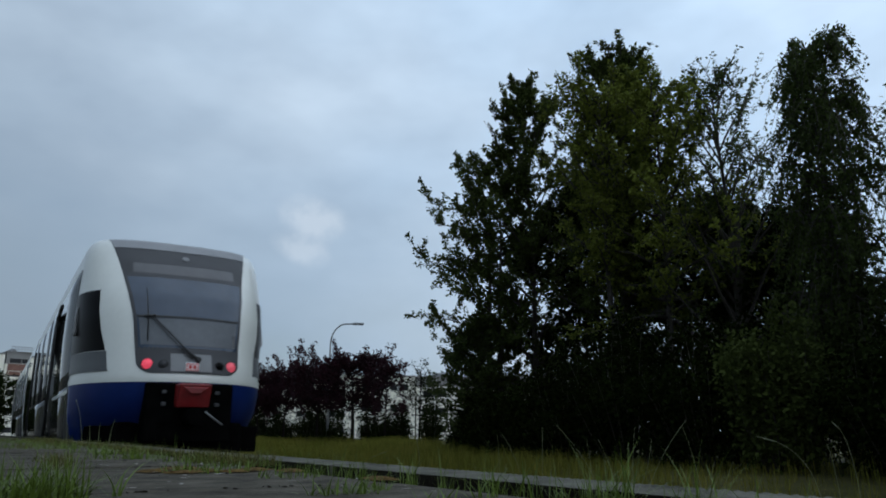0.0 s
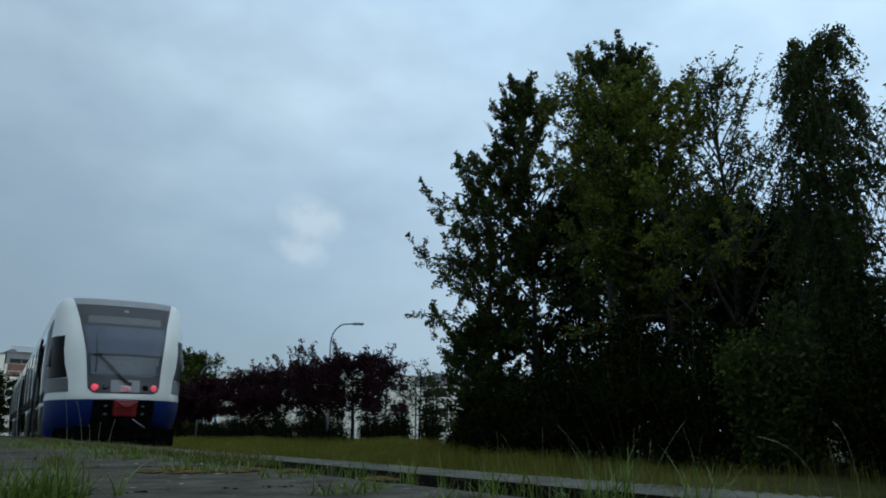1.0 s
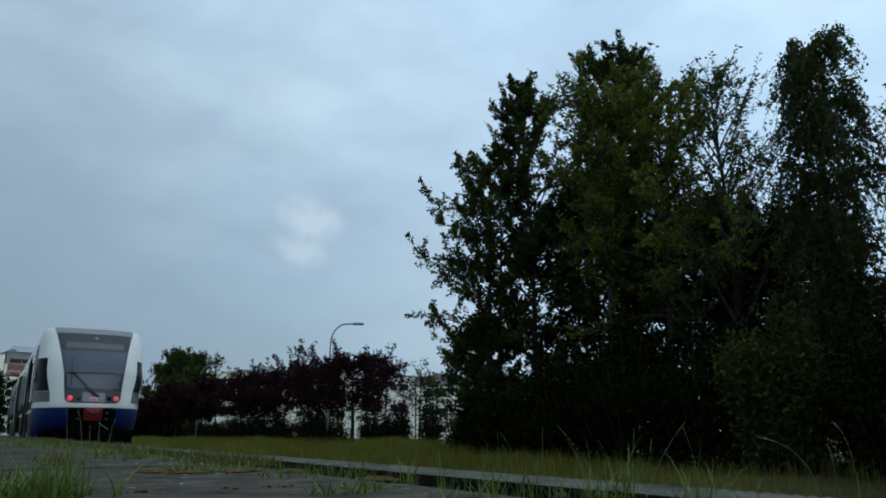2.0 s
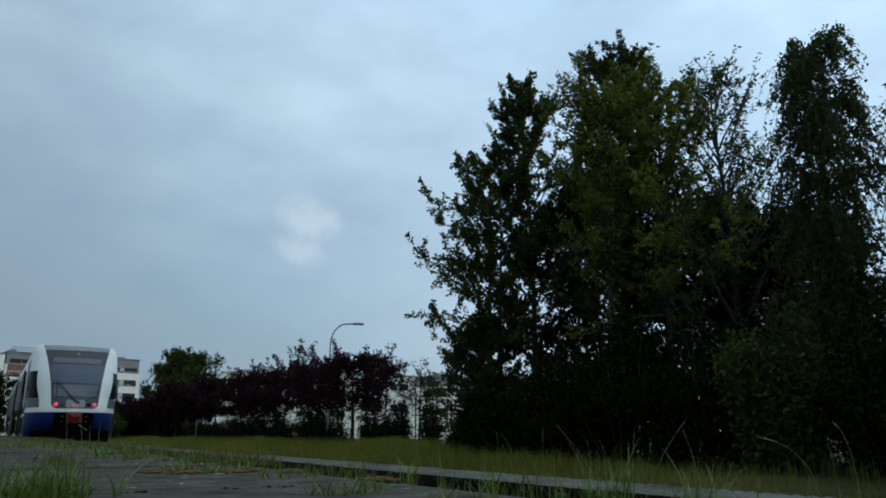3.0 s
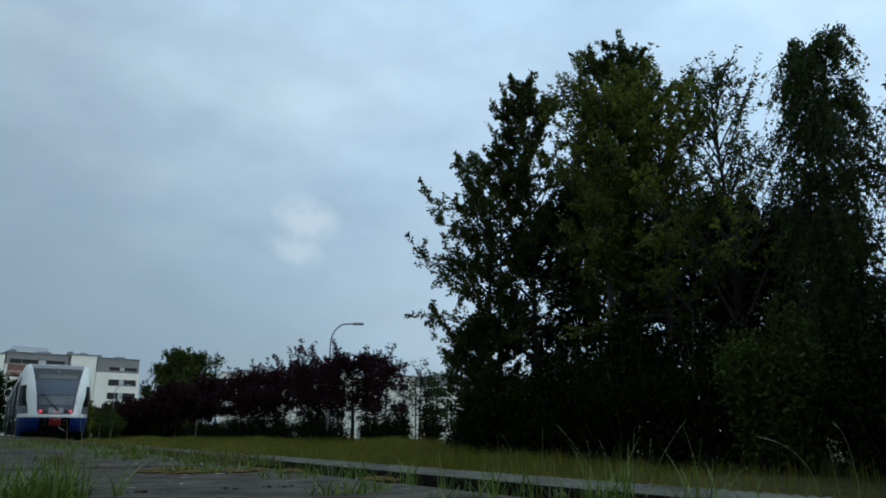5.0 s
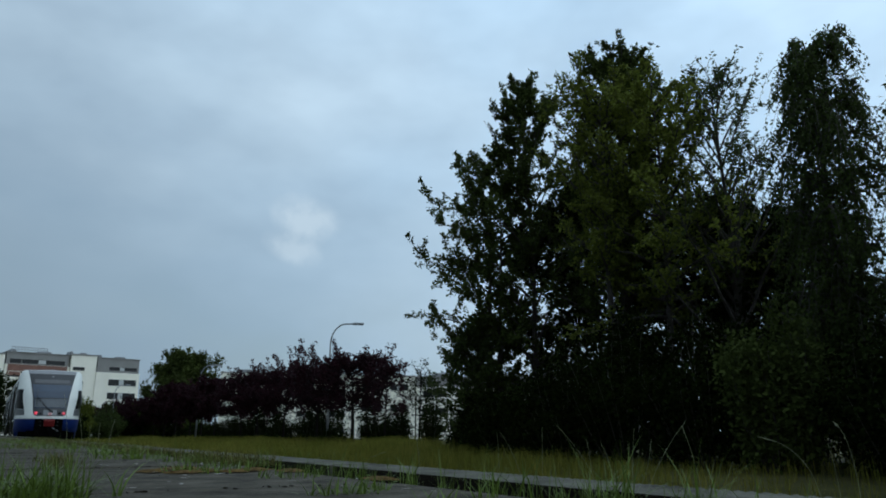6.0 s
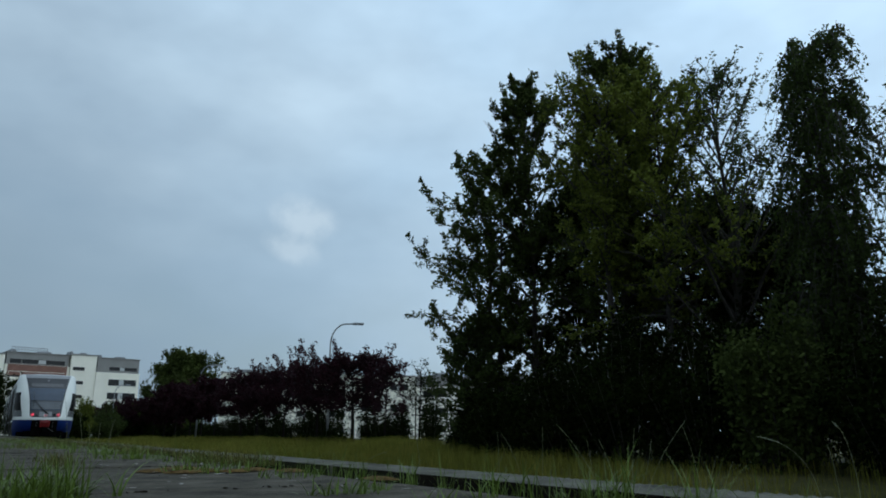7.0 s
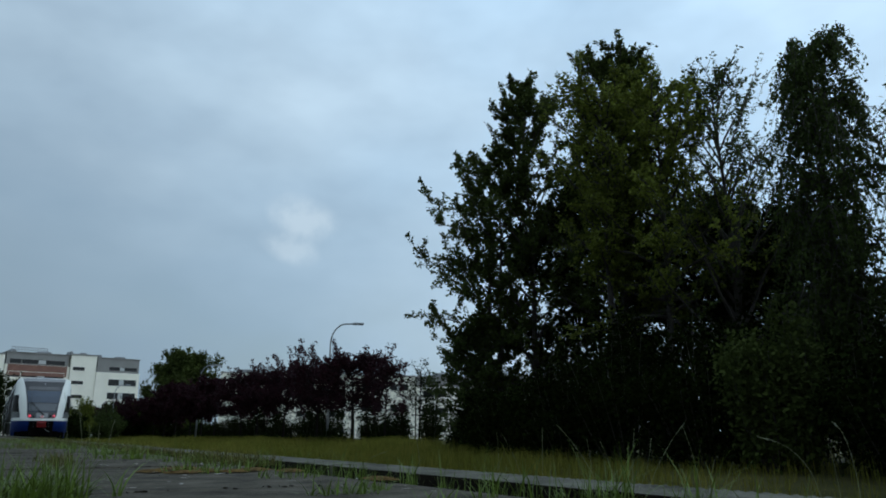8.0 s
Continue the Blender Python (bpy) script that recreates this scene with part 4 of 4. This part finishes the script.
def stalk(x, y, z, dx, dy, dz, seed, thick=0.0009, bow=0.25, ear=True):
    """A dry stem with a thin ear, from its foot to its tip."""
    rng = random.Random(seed)
    root = empty("grass_stalk", pose(x, y, z), "thin dry grass stalk growing at the platform edge", "grass stalk", "dry grass stalks")
    tip = Vector((dx, dy, dz))
    flat = Vector((dx, dy, 0))
    pts = []
    for i in range(11):
        t = i / 10
        pts.append(tip * t - flat * bow * t * (1 - t) * 2 + Vector((0, 0, dz * bow * 1.6 * t * (1 - t))))
    add("stem", tubes("stem", [(pts, [thick * (1 - 0.5 * i / 10) for i in range(11)])], 5), M["straw"], root)
    if ear:
        k = [pts[8] + (pts[10] - pts[8]) * (i / 5) for i in range(6)]
        add("ear", tubes("ear", [(k, [thick * f for f in (0.5, 0.8, 0.9, 0.8, 0.6, 0.3)])], 5), M["straw"], root)
    return root


def make_platform_grass():
    moving = []
    big = [(0.03, 1.14, 130, 0.082, 0.045), (0.075, 1.12, 150, 0.094, 0.04), (0.105, 1.16, 60, 0.085, 0.03), (0.0, 1.2, 80, 0.085, 0.06)]
    for i, (x, y, n, h, r) in enumerate(big):
        moving.append(tuft(x, y, n, h, r, 200 + i, "dense clump of green grass in a paving joint"))
    for i, (x, y) in enumerate([(0.02, 1.15), (0.085, 1.12), (0.05, 1.3)]):
        moving.append(tuft(x, y, 9, 0.085, 0.03, 220 + i, "long arching grass blades in a paving joint", width=0.0015))
    small = [(0.42, 3.1, 60, 0.07, 0.10), (0.52, 3.05, 60, 0.07, 0.09), (0.44, 1.95, 70, 0.055, 0.07), (0.50, 1.90, 60, 0.055, 0.07), (0.57, 1.62, 50, 0.05, 0.08), (0.44, 1.09, 26, 0.055, 0.03),
             (0.50, 1.08, 34, 0.06, 0.03), (0.55, 1.14, 30, 0.055, 0.03), (0.53, 0.90, 24, 0.045, 0.025), (0.62, 0.92, 22, 0.055, 0.02), (0.45, 4.3, 60, 0.08, 0.12), (0.38, 5.3, 60, 0.08, 0.15),
             (0.174, 1.22, 8, 0.10, 0.01), (0.56, 2.6, 60, 0.06, 0.09), (0.62, 2.2, 60, 0.055, 0.07), (0.50, 3.7, 70, 0.08, 0.12), (0.60, 4.0, 60, 0.08, 0.12), (0.30, 6.5, 80, 0.09, 0.2), (0.60, 5.4, 80, 0.09, 0.2)]
    for i, (x, y, n, h, r) in enumerate(small):
        moving.append(tuft(x, y, n, h, r, 230 + i))
    # a carpet of short fine grass where the slabs meet the kerb's gap
    nr = np.random.default_rng(71)
    n = 17000
    y = 2.25 + 12.0 * nr.uniform(0, 1, n) ** 1.8
    x = nr.uniform(0.14, 0.775, n)
    dense = np.array([noise.noise((a * 3.2, b * 1.4, 5.0)) + 0.5 * noise.noise((a * 11, b * 6, 1.0)) for a, b in zip(x, y)])
    keep = dense + 1.3 * (x - 0.58) > nr.uniform(-0.1, 0.3, n)
    x, y = x[keep], y[keep]
    n = len(x)
    tall, az = nr.uniform(0.010, 0.042, n) * (1 + 0.05 * y), nr.uniform(0, 6.283, n)
    lean, w = tall * nr.uniform(0.1, 0.9, n), 0.0009 + 0.0001 * y
    foot = np.stack([x, y, np.full(n, PAVE_Z - 0.004)], 1)
    side = np.stack([-np.sin(az), np.cos(az), 0 * az], 1) * w[:, None]
    mid = foot + np.stack([np.cos(az) * lean * 0.35, np.sin(az) * lean * 0.35, tall * 0.6], 1)
    tip = foot + np.stack([np.cos(az) * lean, np.sin(az) * lean, tall * 0.95], 1)
    carpet = np.concatenate([np.stack([foot - side, foot + side, mid + side * 0.8, mid - side * 0.8], 1), np.stack([mid - side * 0.8, mid + side * 0.8, tip + side * 0.15, tip - side * 0.15], 1)])
    tagged(add("short_grass", quads("short_grass", carpet), M["verge"]), "short fine grass spreading over the old paving", "grass", kind="stuff")
    rng = random.Random(77)
    # mossy grass in the far joints
    for i in range(46):
        moving.append(tuft(rng.uniform(0.42, 0.77), rng.uniform(2.4, 9.5), rng.randint(24, 50), rng.uniform(0.02, 0.045), rng.uniform(0.05, 0.12), 500 + i, "low mossy grass between the slabs"))
    for i, (y, n, h) in enumerate([(0.77, 24, 0.10), (0.75, 20, 0.115), (0.64, 18, 0.10), (0.62, 14, 0.11), (1.05, 16, 0.10), (0.82, 14, 0.09), (0.97, 14, 0.10), (1.35, 22, 0.08), (1.62, 24, 0.08), (0.80, 16, 0.11)]):
        moving.append(tuft(0.73, y, n, h, 0.018, 560 + i, "upright grass tuft in the gap behind the kerb", width=0.0008, z=-0.022))
    # thin wisps of grass along the gap
    for i in range(46):
        y = 0.45 + 1.9 * rng.random() ** 1.3
        moving.append(tuft(0.735 + rng.uniform(-0.05, 0.02), y, rng.randint(4, 9), rng.uniform(0.05, 0.105), 0.014, 600 + i, "thin wisp of grass beside the kerb", width=0.0006, z=-0.025))
    # grassy verge where the paving ends
    for i in range(52):
        moving.append(tuft(rng.uniform(-0.25, 0.42), rng.uniform(4.8, 15), rng.randint(24, 46), rng.uniform(0.04, 0.09), rng.uniform(0.08, 0.2), 660 + i, "low grass on the old paving"))
    # tufts rooted in the gap behind the kerb
    y = 0.42
    i = 0
    while y < 16:
        moving.append(tuft(0.74 + rng.uniform(-0.03, 0.02), y, rng.randint(10, 30), rng.uniform(0.03, 0.065), 0.022, 300 + i, "sparse grass in the gap behind the kerb", z=-0.045))
        y += rng.uniform(0.07, 0.3) * (1 + y * 0.12)
        i += 1
    # grass that leans over the outer edge of the kerb
    y = 2.2
    while y < 14:
        tuft(EDGE + 0.02, y, rng.randint(8, 22), rng.uniform(0.08, 0.2), 0.05, 400 + i, "meadow grass at the outer face of the kerb", z=-0.09)
        y += rng.uniform(0.2, 0.7)
        i += 1
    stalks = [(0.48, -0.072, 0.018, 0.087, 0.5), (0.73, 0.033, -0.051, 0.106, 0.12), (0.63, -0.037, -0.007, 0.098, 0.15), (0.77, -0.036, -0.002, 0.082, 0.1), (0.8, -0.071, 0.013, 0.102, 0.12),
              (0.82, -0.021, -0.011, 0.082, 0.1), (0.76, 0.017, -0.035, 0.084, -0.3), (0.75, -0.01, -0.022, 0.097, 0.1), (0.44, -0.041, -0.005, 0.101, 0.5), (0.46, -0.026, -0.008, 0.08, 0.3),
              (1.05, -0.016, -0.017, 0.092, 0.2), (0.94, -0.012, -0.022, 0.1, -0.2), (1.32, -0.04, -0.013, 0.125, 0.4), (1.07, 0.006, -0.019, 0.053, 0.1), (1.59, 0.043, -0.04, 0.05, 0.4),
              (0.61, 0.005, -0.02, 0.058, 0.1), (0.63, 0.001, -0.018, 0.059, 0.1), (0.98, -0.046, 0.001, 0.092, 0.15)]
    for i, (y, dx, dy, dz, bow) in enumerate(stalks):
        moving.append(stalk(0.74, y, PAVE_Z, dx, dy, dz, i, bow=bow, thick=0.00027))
    for i, (y, dx, dy, dz) in enumerate([(11.5, -0.113, -0.114, 0.62), (9.58, -0.127, -0.062, 0.47), (8.18, 0, -0.054, 0.19), (8.85, -0.023, -0.037, 0.17), (7.43, 0.029, -0.078, 0.21)]):
        moving.append(stalk(0.95, y, -0.05, dx, dy, dz + 0.05, 50 + i, thick=0.0022, bow=0.2))
    return moving


def make_litter():
    """Dry moss cushions and pale flakes lying on the slabs."""
    rng = random.Random(31)
    for k, (x, y, rx, ry) in enumerate([(0.36, 1.98, 0.04, 0.05), (0.42, 1.90, 0.05, 0.04), (0.48, 1.97, 0.035, 0.06), (0.53, 1.88, 0.045, 0.03), (0.60, 1.95, 0.05, 0.05), (0.66, 1.84, 0.03, 0.05), (0.70, 1.42, 0.03, 0.06), (0.45, 2.10, 0.06, 0.05)]):
        V, F, n, m = [], [], 20, 5
        for j in range(m + 1):
            for i in range(n):
                a, q = 2 * math.pi * i / n, j / m
                e = 1 + 0.6 * noise.noise((math.cos(a) * 2.2 + k * 5, math.sin(a) * 2.2, 0))
                V.append((rx * q * e * math.cos(a), ry * q * e * math.sin(a), 0.006 * (1 - q ** 2) + 0.002 * noise.noise((q * 9 + k, a * 3, 1)) - 0.001))
        for j in range(m):
            for i in range(n):
                F.append((j * n + i, (j + 1) * n + i, (j + 1) * n + (i + 1) % n, j * n + (i + 1) % n))
        ob = add("moss_patch", mesh_from("moss_patch", V, F, True), M["moss"])
        ob.matrix_basis = pose(x, y, PAVE_Z + 0.001)
        tagged(ob, "rusty brown dry moss on the paving slabs", "moss", "moss patches", "stuff")
    nr = np.random.default_rng(12)
    n = 420
    c = np.stack([nr.uniform(-0.5, 0.68, n), nr.uniform(0.6, 7.0, n), np.full(n, PAVE_Z + 0.002)], 1)
    a = nr.uniform(0, 6.283, n)
    u = np.stack([np.cos(a), np.sin(a), nr.uniform(-0.03, 0.10, n)], 1) * nr.uniform(0.004, 0.018, (n, 1))
    v = np.stack([-np.sin(a), np.cos(a), nr.uniform(-0.1, 0.1, n)], 1) * nr.uniform(0.002, 0.006, (n, 1))
    n2 = 380
    d = np.stack([nr.uniform(-0.4, 0.70, n2), 1.30 + 0.5 * nr.integers(-1, 8, n2) + nr.normal(0, 0.02, n2), np.full(n2, PAVE_Z - 0.001)], 1)
    b = nr.uniform(0, 6.283, n2)
    e = np.stack([np.cos(b), np.sin(b), 0 * b], 1) * nr.uniform(0.002, 0.006, (n2, 1))
    k = np.stack([0 * b, 0 * b, nr.uniform(0.001, 0.0025, n2)], 1)
    tagged(add("joint_crumbs", quads("joint_crumbs", np.stack([d - e, d + e, d + e * 0.6 + k, d - e * 0.5 + k], 1)), M["soil"]), "dark crumbs of earth along the paving joints", "soil", kind="stuff")
    tagged(add("leaf_litter", quads("leaf_litter", np.stack([c - u, c - v * 0.8, c + u, c + v], 1)), M["litter"]), "pale dry leaf flakes scattered on the slabs", "litter", kind="stuff")


def make_cloud(rx, ry, shade):
    """A brighter, soft-edged cloud in the overcast, far off."""
    m = bpy.data.materials.new("bright_cloud")
    m.use_nodes = True
    nt = m.node_tree
    nt.nodes.clear()
    N = nt.nodes.new
    out, mix, em, tr = N("ShaderNodeOutputMaterial"), N("ShaderNodeMixShader"), N("ShaderNodeEmission"), N("ShaderNodeBsdfTransparent")
    em.inputs["Color"].default_value, em.inputs["Strength"].default_value = (0.66, 0.75, 0.85, 1), 1.0
    co, gr, no, mu, ra = N("ShaderNodeTexCoord"), N("ShaderNodeTexGradient"), N("ShaderNodeTexNoise"), N("ShaderNodeMath"), N("ShaderNodeMapRange")
    gr.gradient_type = "SPHERICAL"
    mp = N("ShaderNodeMapping")
    mp.inputs["Scale"].default_value = (1 / rx, 1 / ry, 1)
    nt.links.new(co.outputs["Object"], mp.inputs["Vector"])
    nt.links.new(mp.outputs["Vector"], gr.inputs["Vector"])
    no.inputs["Scale"].default_value, no.inputs["Detail"].default_value = 0.013, 5.0
    nt.links.new(co.outputs["Object"], no.inputs["Vector"])
    mu.operation = "MULTIPLY"
    nt.links.new(gr.outputs["Fac"], mu.inputs[0])
    nt.links.new(no.outputs["Fac"], mu.inputs[1])
    ra.interpolation_type = "SMOOTHSTEP"
    ra.inputs["From Min"].default_value, ra.inputs["From Max"].default_value, ra.inputs["To Max"].default_value = 0.06, 0.42, shade
    nt.links.new(mu.outputs[0], ra.inputs["Value"])
    nt.links.new(ra.outputs["Result"], mix.inputs[0])
    nt.links.new(tr.outputs[0], mix.inputs[1])
    nt.links.new(em.outputs[0], mix.inputs[2])
    nt.links.new(mix.outputs[0], out.inputs[0])
    me = mesh_from("cloud", [(-rx, -ry, 0), (rx, -ry, 0), (rx, ry, 0), (-rx, ry, 0)], [(0, 1, 2, 3)])
    ob = add("cloud", me, m)
    return tagged(ob, "soft bright cloud in the overcast sky", "cloud", kind="structure")


CLOUDS = ((look((846, 2238, 690), (0, 0, 0), 20), 160, 105, 0.52), (look((820, 2272, 595), (0, 0, 0), 22), 135, 75, 0.42))
make_paving(bpy.data.objects["platform"])
grass_moving = make_platform_grass()
make_litter()
clouds = [(make_cloud(rx, ry, shade), at) for at, rx, ry, shade in CLOUDS]
for ob, at in clouds:
    ob.matrix_basis = at


RUN = ((0.0, 11.6), (0.5, 14.87), (1.0, 18.05), (1.5, 21.15), (3.0, 29.4), (3.5, 31.9), (4.0, 34.3), (4.5, 36.6), (6.0, 42.4), (7.0, 45.8), (8.0, 49.0))
RUN_FIT = np.polyfit([t for t, y in RUN], [y for t, y in RUN], 4)


def run_y(t):
    return float(np.polyval(RUN_FIT, t))


def sway(ob, amount, period, phase):
    """A slow lean to and fro about the foot, in the wind."""
    m = ob.matrix_basis.copy()
    rows = []
    for t in np.linspace(0, 8, 33):
        a = amount * (math.sin(2 * math.pi * t / period + phase) + 0.4 * math.sin(2 * math.pi * t / (period * 0.43) + 2 * phase))
        rows.append((t, m @ pose(0, 0, 0, 0.4 * a, a, 0)))
    walk(ob, rows)


def motions():
    walk(railcar, [(t, pose(2.515 + math.tan(radians(TRACK_TURN)) * (run_y(t) - 11.6), run_y(t), RAIL_Z, 0, 0, -TRACK_TURN)) for t in np.linspace(0, 8, 33)])
    times = np.linspace(0, 8, 161)
    for wh in WHEELS:
        y = wh.location.y
        walk(wh, [(t, pose(0, y, 0.38, -math.degrees((run_y(t) - run_y(0)) / 0.38))) for t in times])
    rng = random.Random(6)
    for ob in grass_moving:
        sway(ob, rng.uniform(0.15, 0.5), rng.uniform(1.8, 3.4), rng.uniform(0, 6.28))
    for ob in woods:
        sway(ob, rng.uniform(0.08, 0.18), rng.uniform(5, 9), rng.uniform(0, 6.28))
    for ob, at in clouds:
        walk(ob, [(0.0, at), (8.0, Matrix.Translation((-34, 13, 0)) @ at)])


motions()
